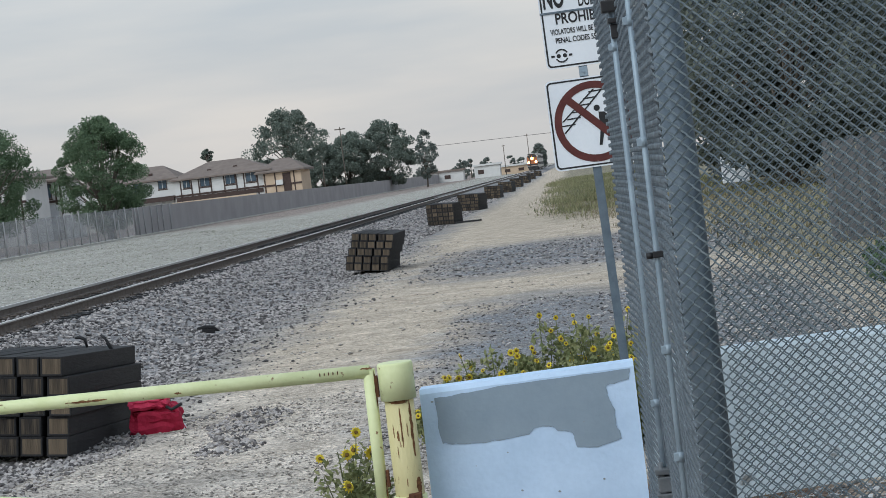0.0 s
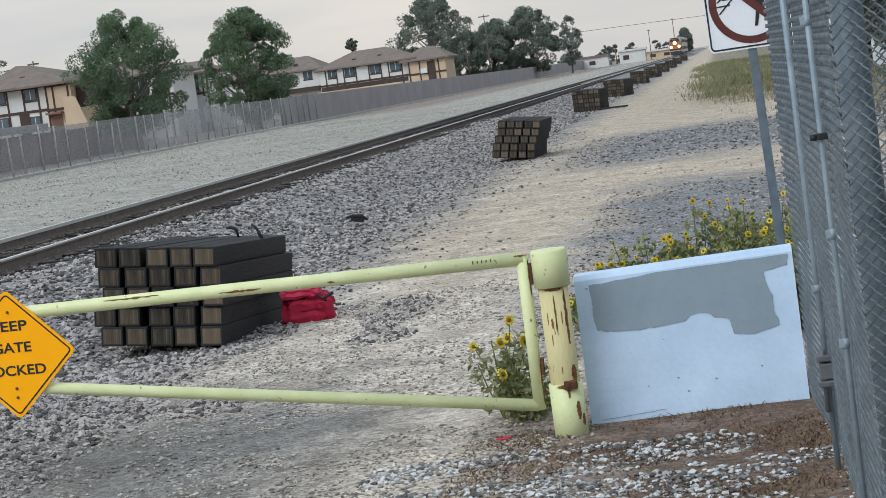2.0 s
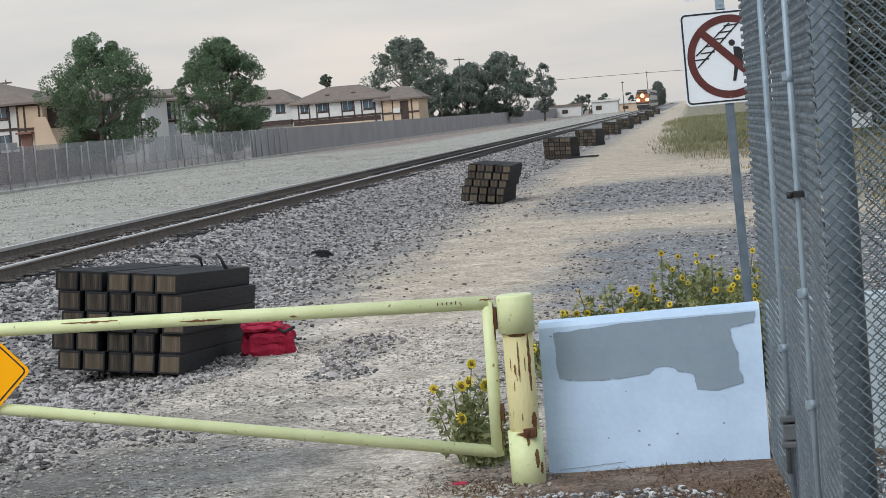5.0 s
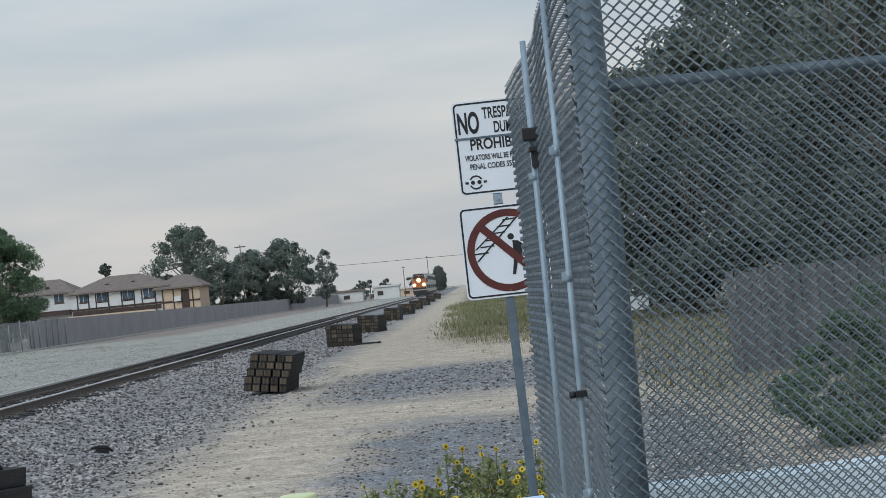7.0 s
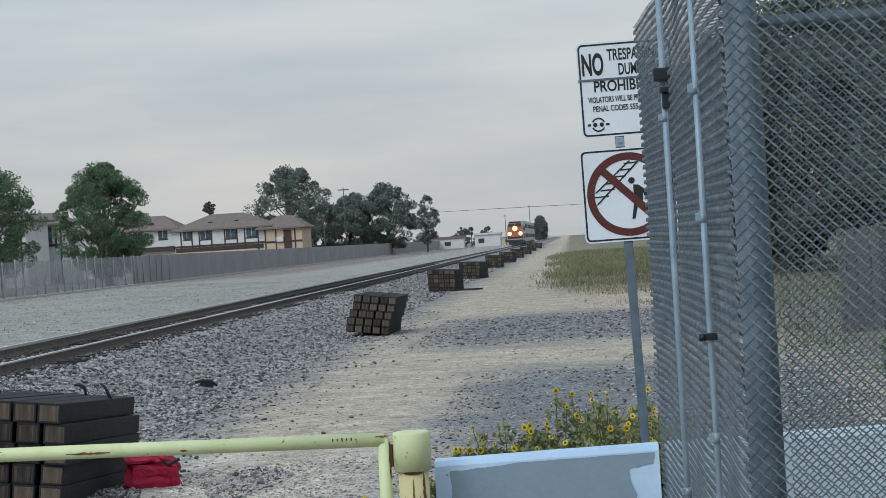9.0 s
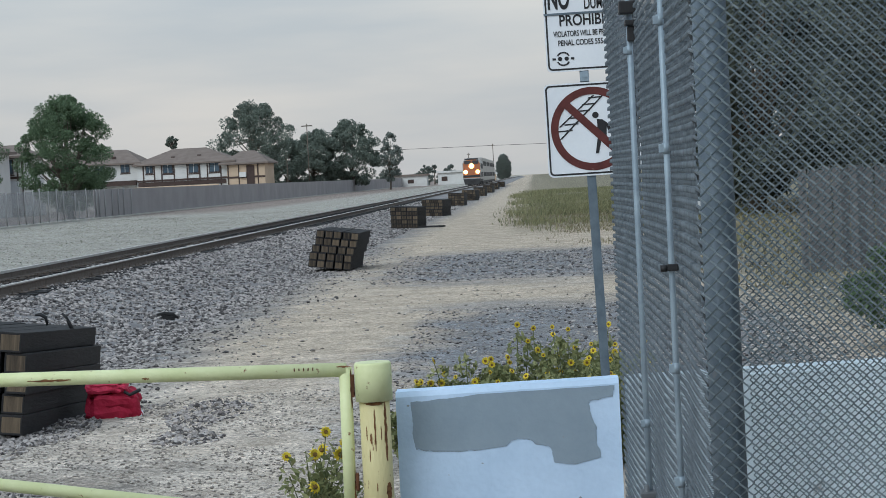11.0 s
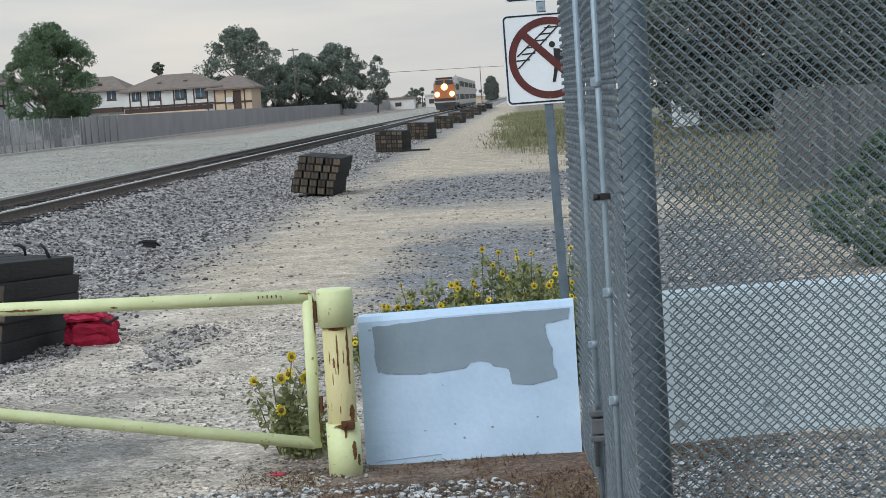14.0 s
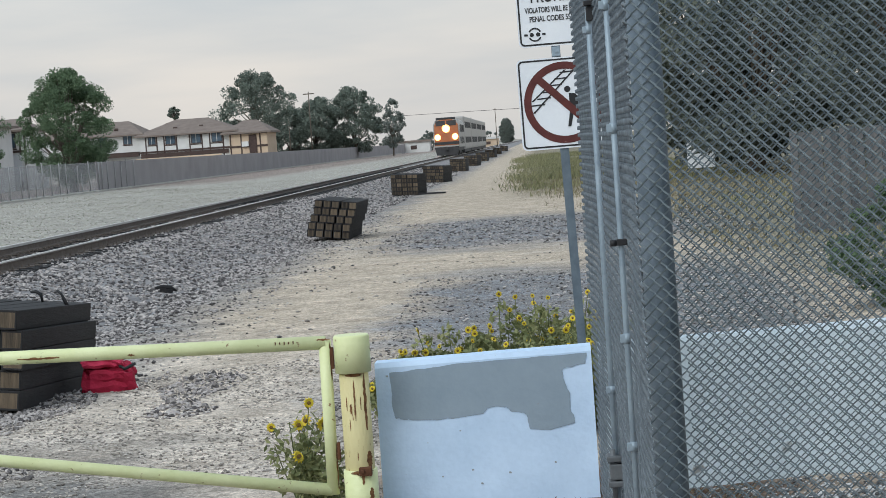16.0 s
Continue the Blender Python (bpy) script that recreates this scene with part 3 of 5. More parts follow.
def diamond_sign():
    s = thing("warning_sign", pose(-4.335, GY - 0.055, 0.825, 0, 1.5, 0), "yellow diamond warning sign with black lettering on the gate", "sign")
    bm = bmesh.new()
    plate(bm, [(a * 0.7071 - c * 0.7071, a * 0.7071 + c * 0.7071) for a, c in round_rect(0.555, 0.555, 0.03)], 0, 0.003)
    part("sign_panel", bm, M["sign_yellow"], s)
    bm = bmesh.new()
    turn = [[((a - c) * 0.7071, (a + c) * 0.7071) for a, c in round_rect(w, w, r)] for w, r in ((0.522, 0.026), (0.504, 0.018))]
    outer, inner = [[bm.verts.new((x, -0.0015, z)) for x, z in ring] for ring in turn]
    for i in range(len(outer)):
        j = (i + 1) % len(outer)
        bm.faces.new((outer[i], outer[j], inner[j], inner[i]))
    part("border_line", bm, M["black_paint"], s)
    text_part("lettering", "KEEP", 0.084, -0.008, 0.168, -0.001, M["black_paint"], s, 0.235, 0.018)
    text_part("lettering", "GATE", 0.084, 0.0, 0.038, -0.001, M["black_paint"], s, 0.24, 0.018)
    text_part("lettering", "LOCKED", 0.084, 0.006, -0.1, -0.001, M["black_paint"], s, 0.378, 0.018)
    for z in (0.255, -0.205, -0.26):
        bm = bmesh.new()
        tube(bm, [(0, 0.0, z), (0, -0.006, z)], 0.009, 10)
        part("bolt", bm, M["rust"], s)
    bm = bmesh.new()
    box(bm, -0.02, 0.02, 0.003, 0.0175, -0.2, 0.3)
    part("mounting_strap", bm, M["galvanised"], s)


diamond_sign()


def notice_sign():
    s = thing("notice_sign", pose(-4.995, GY - 0.05, 0.825, 0, 1.0, 0), "white rectangular notice with a black border on the gate", "sign")
    bm = bmesh.new()
    plate(bm, round_rect(0.46, 0.53, 0.035), 0, 0.003)
    part("sign_panel", bm, M["sign_white"], s)
    bm = bmesh.new()
    outer, inner = [[bm.verts.new((x, -0.0015, z)) for x, z in round_rect(w, h, r)] for w, h, r in ((0.44, 0.51, 0.028), (0.424, 0.494, 0.022))]
    for i in range(len(outer)):
        j = (i + 1) % len(outer)
        bm.faces.new((outer[i], outer[j], inner[j], inner[i]))
    part("border_line", bm, M["black_paint"], s)
    for z, h in ((-0.02, 0.034), (-0.18, 0.02)):
        bm = bmesh.new()
        box(bm, -0.17, 0.185, -0.002, -0.0005, z - h / 2, z + h / 2)
        part("writing_bar", bm, M["black_paint"], s)
    bm = bmesh.new()
    box(bm, -0.02, 0.02, 0.003, 0.0125, -0.25, 0.262)
    part("mounting_strap", bm, M["galvanised"], s)


notice_sign()


# ---- concrete barriers ----
def barrier(x0, x1, y, name, label, mat, top=0.86):
    t = thing(name, pose(x0, y, 0), label, "concrete barrier", "concrete barriers")
    L = x1 - x0
    bm = bmesh.new()
    prof = [(0.0, -0.12), (0.02, top - 0.03), (0.035, top), (0.20, top), (0.215, top - 0.03), (0.24, -0.12)]
    n = 14
    rings = []
    for i in range(n + 1):
        a = L * i / n
        rings.append([bm.verts.new((a, py + 0.004 * noise.noise((a * 3, pz * 3, 1)), pz + 0.02 * a + 0.004 * noise.noise((a * 4, pz, 5)))) for py, pz in prof])
    for q, w in zip(rings, rings[1:]):
        for k in range(len(prof)):
            bm.faces.new((q[k], w[k], w[(k + 1) % 6], q[(k + 1) % 6]))
    bm.faces.new(rings[0])
    bm.faces.new(rings[-1][::-1])
    bmesh.ops.recalc_face_normals(bm, faces=bm.faces)
    part("barrier_block", bm, mat, t)
    return t


bar = barrier(-0.978, 0.302, 11.95, "concrete_barrier", "white painted concrete barrier with a grey overpainted patch", M["barrier_paint_skylit"], top=0.847)
bm = bmesh.new()
edge = [(0.087, 0.785), (0.09, 0.68), (0.088, 0.59), (0.103, 0.517), (0.2, 0.5), (0.353, 0.493), (0.5, 0.5), (0.625, 0.512), (0.65, 0.543), (0.70, 0.55), (0.762, 0.544), (0.792, 0.514), (0.85, 0.505),
        (0.879, 0.49), (0.885, 0.44), (0.892, 0.402), (1.013, 0.39), (1.16, 0.426), (1.154, 0.471), (1.136, 0.507), (1.141, 0.596), (1.11, 0.678), (1.106, 0.746), (1.241, 0.77), (1.256, 0.832), (0.9, 0.826), (0.479, 0.816), (0.25, 0.8)]
jag = []
for (a, c), (a2, c2) in zip(edge, edge[1:] + edge[:1]):
    for k in range(5):
        u = k / 5
        jag.append((a + (a2 - a) * u + 0.006 * noise.noise((a * 30 + k, c * 30, 2)), c + (c2 - c) * u + 0.007 * noise.noise((a * 30, c * 30 + k, 9))))
pv = [bm.verts.new((a, 0.02 * (c + 0.12) / 0.95 - 0.005, c)) for a, c in jag]
bm.faces.new(pv)
part("paint_patch", bm, M["barrier_patch"], bar, "flat grey overpainted patch")
# chips and grime on the barrier face
crng = random.Random(77)
chips = [(0.36, 0.155, 0.005), (0.54, 0.185, 0.006), (0.76, 0.155, 0.006), (0.59, 0.1, 0.006), (0.48, 0.42, 0.004), (1.03, 0.2, 0.006), (0.95, 0.55, 0.004), (0.07, 0.77, 0.006), (0.1, 0.76, 0.004)]
chips += [(0.78 + 0.06 * crng.random(), -0.035 + 0.025 * crng.random(), 0.008 + 0.006 * crng.random()) for k in range(4)]
for cx, cz, cr in chips:
    bm = bmesh.new()
    bm.faces.new([bm.verts.new((cx + cr * (0.7 + 0.5 * crng.random()) * 1.5 * math.cos(q * 0.7854), 0.02 * (cz + 0.12) / 0.95 - 0.006, cz + cr * (0.7 + 0.5 * crng.random()) * math.sin(q * 0.7854))) for q in range(8)])
    part("paint_chip", bm, M["chip_grey"], bar)
bm = bmesh.new()
crack = [(0.06 + 0.03 * k, -0.018 + 0.0023 * k + 0.006 * noise.noise((k * 0.9, 3.1, 0.4))) for k in range(14)]
up = [bm.verts.new((a, 0.02 * (c + 0.12) / 0.95 - 0.006, c + 0.0024)) for a, c in crack]
dn = [bm.verts.new((a, 0.02 * (c + 0.12) / 0.95 - 0.006, c - 0.0012)) for a, c in crack]
for k in range(13):
    bm.faces.new((up[k], up[k + 1], dn[k + 1], dn[k]))
part("crack", bm, M["chip_grey"], bar, "hairline crack near the foot")
barrier(0.345, 4.6, 12.0, "concrete_barrier", "bare grey concrete barrier behind the chain-link fence", M["concrete"], top=0.868)


# ---- chain-link fence at the corner ----
def chain_link(name, length, height, z0, pitch=0.036, r=0.0024, depth=0.009, phase=0.0, place=None):
    """Flattened wire coils woven into a net in the local xz plane; place() maps the points into their thing."""
    h = pitch / 4
    n, m = int(length / (2 * h)), int(height / (2 * h))
    i, k = np.arange(n + 1)[:, None], np.arange(m + 1)[None, :]
    side = np.where((k + i) % 2, 1.0, -1.0)
    face = np.where((k + 0 * i) % 2, 0.5, -0.5) * depth
    x = i * 2 * h + phase + side * h * 1.04
    z = z0 + k * 2 * h + 0 * x
    pts = np.stack([np.stack([x, face, z - r * 0.5], -1), np.stack([x, -face, z + r * 0.5], -1)], 2).reshape(n + 1, -1, 3)
    ring = np.array([(-r * 1.1, 0, -r * 0.4), (0, -r * 1.1, r), (r * 1.1, r, -r * 0.4)])
    v = pts[:, :, None, :] + ring
    q = pts.shape[1]
    w = (np.arange(n + 1)[:, None] * q + np.arange(q - 1)[None, :]).reshape(-1, 1, 1) * 3
    a = np.arange(3)[None, :, None]
    f = np.concatenate([w + a, w + a + 3, w + (a + 1) % 3 + 3, w + (a + 1) % 3], 2).reshape(-1, 4)
    v = v.reshape(-1, 3)
    if place:
        v = place(v)
    me = bpy.data.meshes.new(name)
    me.from_pydata(v, [], f)
    return me


def ripple(a, c, k, seed):
    """A soft sag of the net, in metres."""
    return k * (np.sin(a * 2.1 + seed) * np.cos(c * 1.7 + 2 * seed) + 0.5 * np.sin(a * 4.3 + c * 2.9 + seed))


FTOP = 3.29
CORNER = Vector((0.437, 6.6, 0))
NET = (Vector((0.393, 6.66, 0)), Vector((0.380, 10.02, 0)), Vector((0.312, 11.88, 0)))
side = thing("chain_link_fence", pose(CORNER.x, CORNER.y, 0), "tall grey galvanised chain-link fence with steel pipe posts", "fence")
bm = bmesh.new()
tube(bm, [(0, 0, -0.2), (0, 0, FTOP + 0.15)], 0.053, 24)
part("corner_post", bm, M["galvanised"], side, smooth=True)
for NET0, NET1 in zip(NET, NET[1:]):
    u = NET1 - NET0
    du = np.array([u.x, u.y]) / u.length
    off = np.array([NET0.x - CORNER.x, NET0.y - CORNER.y])

    def lay(v):
        sway = v[:, 1] + ripple(v[:, 0], v[:, 2], 0.007, 2)
        return np.stack([off[0] + v[:, 0] * du[0] - sway * du[1], off[1] + v[:, 0] * du[1] + sway * du[0], v[:, 2]], 1)

    net = chain_link("side_net", u.length - 0.03, FTOP - 0.08, 0.04, pitch=0.042, r=0.0017, depth=0.015, place=lay)
    # net takes the wire colour with shade put into it
    net.materials.append(M["wire_shaded"])
    tagged(part("side_net", net, None, side), "woven galvanised wire net", kind="stuff")


def pipe_fitting(bm, x, y, z, r, h):
    tube(bm, [(x, y, z - h), (x, y, z + h)], r, 12)
    box(bm, x - r - 0.012, x - r + 0.01, y - 0.012, y + 0.012, z - h * 0.8, z + h * 0.8, 0.003)


for x, y, r, fits in ((0.360, 7.8, 0.0115, (2.6, 2.13, 1.32, 0.9)), (0.352, 10.0, 0.0145, (2.62, 0.85))):
    x, y = x - CORNER.x, y - CORNER.y
    bm = bmesh.new()
    tube(bm, [(x, y, -0.1), (x + 0.004, y, 1.6), (x + 0.008, y, FTOP - 0.02)], r, 14)
    part("fence_pipe", bm, M["pipe_light"], side, "slender galvanised upright pipe", True)
    for z in fits:
        bm = bmesh.new()
        pipe_fitting(bm, x + 0.003, y, z, r + 0.0025, 0.02)
        part("clamp", bm, M["pipe_light"], side)
bm = bmesh.new()
box(bm, -0.09, -0.05, 1.17, 1.22, 1.68, 1.705, 0.004)
tube(bm, [(-0.09, 1.19, 1.69), (-0.115, 1.19, 1.69)], 0.013, 8)
part("bolt", bm, M["black_paint"], side, "dark bolt head")
bm = bmesh.new()
box(bm, -0.125, -0.045, 3.34, 3.44, 2.79, 2.85, 0.008)
box(bm, -0.10, -0.04, 3.34, 3.44, 2.735, 2.76, 0.006)
box(bm, -0.09, -0.055, 3.36, 3.42, 2.66, 2.73, 0.006)
part("gate_hinge", bm, M["black_paint"], side, "dark steel gate hinge")
bm = bmesh.new()
box(bm, -0.13, -0.04, 3.33, 3.45, 0.50, 0.53, 0.006)
box(bm, -0.12, -0.05, 3.34, 3.44, 0.41, 0.49, 0.008)
box(bm, -0.13, -0.04, 3.33, 3.45, 0.375, 0.405, 0.006)
tube(bm, [(-0.1, 3.36, 0.25), (-0.1, 3.36, 0.56)], 0.013, 8)
part("gate_latch", bm, M["latch"], side, "grey steel gate latch")
bm = bmesh.new()
for k in range(62):
    z = 0.08 + k * 0.054
    tube(bm, [(-0.05, 0.0, z + 0.01), (-0.06, 0.05, z + 0.02), (-0.045, 0.09, z - 0.006)], 0.0055, 5)
o = part("wire_tie", bm, M["wire_shaded"], side, "row of twisted wire ends along the post")
tagged(o, kind="stuff")

front = thing("chain_link_fence", pose(CORNER.x + 0.05, CORNER.y, 0), "galvanised chain-link fence panel with a horizontal top rail", "fence")
for off, top, ph, z0, pt, rw in ((-0.058, FTOP + 0.1, 0.0, 0.03, 0.042, 0.0032), (0.055, 2.68, 0.0115, 0.0615, 0.0427, 0.0023)):
    def hang(v, off=off):
        return v + np.stack([0 * v[:, 0] + (-0.10 if off < 0 else 0.03), off + ripple(v[:, 0], v[:, 2], 0.006, 5 + off), 0 * v[:, 0]], 1)

    net = chain_link("front_net", 2.6, top, z0, pitch=pt, r=rw, depth=0.008, phase=ph, place=hang)
    net.materials.append(M["wire"])
    tagged(part("front_net", net, None, front), "woven galvanised wire net", kind="stuff")
bm = bmesh.new()
tube(bm, [(0.0, 0.0, 2.712), (2.6, 0.0, 2.70)], 0.0185, 16)
part("top_rail", bm, M["galvanised"], front, smooth=True)
bm = bmesh.new()
tube(bm, [(0.0, 0.0, 0.1), (2.6, 0.0, 0.1)], 0.0185, 16)
part("bottom_rail", bm, M["galvanised"], front, smooth=True)
bm = bmesh.new()
tube(bm, [(2.6, 0, -0.2), (2.6, 0, FTOP + 0.1)], 0.045, 16)
part("end_post", bm, M["galvanised"], front, smooth=True)


# ---- sign post with two signs ----
SP = Vector((0.30, 13.5, 0))
sp = thing("sign_post", pose(SP.x, SP.y, 0, 0, -1.3, 0), "grey galvanised steel sign post standing behind the barrier", "sign post")
bm = bmesh.new()
box(bm, -0.036, 0.022, 0.0, 0.045, -0.3, 3.2, 0.006)
part("post", bm, M["galvanised"], sp)


def framed(name, w, h, z, label):
    s = thing(name, pose(SP.x - 0.032 + 0.038 * (z - 2.3), SP.y - 0.012, z, 0, -0.7, 0), label, "sign")
    bm = bmesh.new()
    plate(bm, round_rect(w, h, 0.035), 0, 0.003)
    part("sign_panel", bm, M["sign_white"], s)
    bm = bmesh.new()
    a, c = round_rect(w - 0.02, h - 0.02, 0.03), round_rect(w - 0.042, h - 0.042, 0.022)
    va = [bm.verts.new((x, -0.0015, zz)) for x, zz in a]
    vc = [bm.verts.new((x, -0.0015, zz)) for x, zz in c]
    for i in range(len(a)):
        j = (i + 1) % len(a)
        bm.faces.new((va[i], va[j], vc[j], vc[i]))
    part("border", bm, M["black_paint"], s)
    return s


s1 = framed("prohibition_sign", 0.61, 0.61, 3.01, "white metal notice with black capital lettering")
bk = M["black_paint"]
text_part("lettering", "NO", 0.19, -0.205, 0.157, -0.0015, bk, s1, 0.138, 0.03)
text_part("lettering", "TRESPASSING", 0.102, 0.063, 0.216, -0.0015, bk, s1, 0.345)
text_part("lettering", "DUMPING", 0.102, 0.078, 0.12, -0.0015, bk, s1, 0.24)
text_part("lettering", "PROHIBITED", 0.098, 0.009, 0.018, -0.0015, bk, s1, 0.43)
text_part("lettering", "VIOLATORS WILL BE PROSECUTED", 0.05, -0.01, -0.065, -0.0015, bk, s1, 0.48)
text_part("lettering", "PENAL CODES 555-602", 0.05, -0.046, -0.123, -0.0015, bk, s1, 0.352)
bm = bmesh.new()
box(bm, -0.305, 0.305, -0.006, 0.0, 0.058, 0.072, 0.002)
part("seam_strip", bm, M["galvanised"], s1)
bm = bmesh.new()
for sx in (-1, 1):
    plate(bm, [(-0.195 + sx * 0.021 + 0.014 * math.cos(a * 0.6283), -0.222 + 0.014 * math.sin(a * 0.6283)) for a in range(10)], -0.0025, -0.001)
for a0 in (25, 205):
    for k in range(8):
        p = [radians(a0 + 16 * k + d) for d in (0, 15)]
        plate(bm, [(-0.195 + rr * math.cos(q), -0.222 + rr * math.sin(q)) for rr, q in ((0.036, p[0]), (0.046, p[0]), (0.046, p[1]), (0.036, p[1]))], -0.0025, -0.001)
box(bm, -0.265, -0.243, -0.0025, -0.001, -0.229, -0.215)
box(bm, -0.147, -0.125, -0.0025, -0.001, -0.229, -0.215)
part("emblem", bm, bk, s1, "small black round emblem")

s2 = framed("prohibition_sign", 0.60, 0.60, 2.33, "white square sign with a weathered red ring and slash")
bm = bmesh.new()
for k in range(6):
    z = -0.012 + 0.041 * k
    plate(bm, [(-0.22 + 0.04 * k, z), (-0.13 + 0.04 * k, z + 0.004), (-0.13 + 0.04 * k, z + 0.013), (-0.22 + 0.04 * k, z + 0.009)], -0.0022, -0.001)
for (xa, za), (xb, zb) in (((-0.215, -0.058), (0.066, 0.208)), ((-0.218, 0.02), (0.01, 0.214))):
    plate(bm, [(xa, za), (xa + 0.014, za), (xb + 0.014, zb), (xb, zb)], -0.0026, -0.001)
part("track_symbol", bm, bk, s2)
# pictogram of a person: head, body with arm, leg
bm = bmesh.new()
plate(bm, [(0.022 + 0.021 * math.cos(a * 0.5236), 0.086 + 0.021 * math.sin(a * 0.5236)) for a in range(12)], -0.0026, -0.001)
plate(bm, [(0.03, 0.06), (0.065, 0.056), (0.11, 0.02), (0.12, -0.03), (0.102, -0.03), (0.09, 0.008), (0.086, -0.055), (0.03, -0.05)], -0.0026, -0.001)
plate(bm, [(0.03, -0.05), (0.058, -0.05), (0.03, -0.16), (0.01, -0.16)], -0.0026, -0.001)
part("symbol", bm, bk, s2, "black pictogram of a person")
bm = bmesh.new()
n = 56
vi = [bm.verts.new((0.220 * math.cos(2 * math.pi * k / n), -0.003, 0.220 * math.sin(2 * math.pi * k / n))) for k in range(n)]
vo = [bm.verts.new((0.268 * math.cos(2 * math.pi * k / n), -0.003, 0.268 * math.sin(2 * math.pi * k / n))) for k in range(n)]
for k in range(n):
    bm.faces.new((vo[k], vo[(k + 1) % n], vi[(k + 1) % n], vi[k]))
part("ring", bm, M["sign_red"], s2, "weathered dark red ring")
bm = bmesh.new()
plate(bm, [(-0.19, 0.155), (-0.155, 0.19), (0.19, -0.155), (0.155, -0.19)], -0.0036, -0.0024)
part("slash", bm, M["sign_red"], s2, "weathered dark red slash")
bm = bmesh.new()
box(bm, -0.035, 0.021, -0.016, -0.001, 2.635, 2.7, 0.006)
tube(bm, [(-0.007, -0.014, 2.668), (-0.007, -0.026, 2.668)], 0.009, 8)
part("bracket", bm, M["pipe_light"], sp, "small steel bracket")


# ---- far boundary fence ----
def screen_material():
    m = material("fence_screen", (0.32, 0.315, 0.325), (0.42, 0.415, 0.42), 0.6, 0.8)
    m.node_tree.nodes["Principled BSDF"].inputs["Alpha"].default_value = 0.42
    return m


M["screen"] = screen_material()
M["screen_solid"] = material("screen_solid", (0.24, 0.225, 0.23), (0.34, 0.325, 0.325), 0.3, 0.85)
M["fence_grey"] = material("fence_grey", (0.3, 0.3, 0.3), (0.44, 0.43, 0.43), 3, 0.7, metal=0.2)
M["yard_brown"] = material("yard_brown", (0.14, 0.075, 0.06), (0.24, 0.14, 0.115), 0.7, 0.9, bump=0.2, obj_random=0.25)
M["kerb"] = material("kerb", (0.4, 0.385, 0.35), (0.56, 0.54, 0.49), 1.5, 0.9, bump=0.3, stain=(0.27, 0.25, 0.22), stain_scale=2, stain_at=0.62)
FX = -34.5
fence = thing("boundary_fence", pose(FX, 0, 0.22), "long grey screened wire fence with many steel posts", "fence")
bm = bmesh.new()
box(bm, -0.02, 0.02, 40, 160, 0.1, 2.3)
part("fence_fabric", bm, M["screen"], fence, "grey see-through wire fabric")
bm = bmesh.new()
box(bm, -0.02, 0.02, 160.1, 560, -0.1, 2.3)
part("fence_screen", bm, M["screen_solid"], fence, "closed grey windscreen fabric")
bm = bmesh.new()
tube(bm, [(0, 0, -0.2), (0, 0, 2.42)], 0.042, 8)
post_mesh = finish("fence_post", bm, M["fence_grey"])
rng = random.Random(3)
for i in range(52):
    o = part("fence_post", post_mesh, None, fence)
    o.matrix_basis = pose(0.08, 50 + 2.44 * i + rng.uniform(-0.8, 0.8), rng.choice((0.05, 0.0, -0.1, -0.3, -0.1, -0.9)), rng.uniform(-1.5, 1.5), rng.uniform(-1.5, 1.5), 0)
bm = bmesh.new()
box(bm, -0.12, 0.35, 40, 520, -0.35, 0.12, 0.03)
part("kerb", bm, M["kerb"], fence, "low pale concrete kerb")
bm = bmesh.new()
box(bm, -3.2, -0.13, 40, 190, -0.35, 0.02, 0.03)
part("apron", bm, M["kerb"], fence, "pale concrete apron behind the fence")


# ---- apartment houses ----
M["car_white"] = material("car_white", (0.62, 0.63, 0.65), (0.7, 0.71, 0.73), 2, 0.3)
M["car_grey"] = material("car_grey", (0.09, 0.1, 0.12), (0.13, 0.14, 0.16), 2, 0.3)


def window(parent, x, z, w, h, y=0.0):
    win = part("window", _bm_box(x - w / 2 - 0.09, x + w / 2 + 0.09, y - 0.05, y + 0.02, z - h / 2 - 0.09, z + h / 2 + 0.09), M["timber_brown"], parent)
    part("pane", _bm_box(x - w / 2, x + w / 2, y - 0.065, y - 0.04, z - h / 2, z + h / 2), M["glass"], win)
    part("mullion", _bm_box(x - 0.03, x + 0.03, y - 0.08, y - 0.06, z - h / 2, z + h / 2), M["stucco"], win)


def _bm_box(x0, x1, y0, y1, z0, z1, bevel=0.0):
    bm = bmesh.new()
    box(bm, x0, x1, y0, y1, z0, z1, bevel)
    return bm


def hip_roof(x0, x1, y0, y1, z, rise, over=0.7, hip=4.0):
    bm = bmesh.new()
    x0, x1, y0, y1 = x0 - over, x1 + over, y0 - over, y1 + over
    ym = (y0 + y1) / 2
    b = [bm.verts.new(p) for p in ((x0, y0, z), (x1, y0, z), (x1, y1, z), (x0, y1, z))]
    lo = [bm.verts.new((v.co.x, v.co.y, z - 0.22)) for v in b]
    t = [bm.verts.new((x0 + hip, ym, z + rise)), bm.verts.new((x1 - hip, ym, z + rise))]
    for f in ((b[0], b[1], t[1], t[0]), (b[1], b[2], t[1]), (b[2], b[3], t[0], t[1]), (b[3], b[0], t[0]), lo[::-1]):
        bm.faces.new(f)
    for i in range(4):
        bm.faces.new((b[i], lo[i], lo[(i + 1) % 4], b[(i + 1) % 4]))
    bmesh.ops.recalc_face_normals(bm, faces=bm.faces)
    return bm


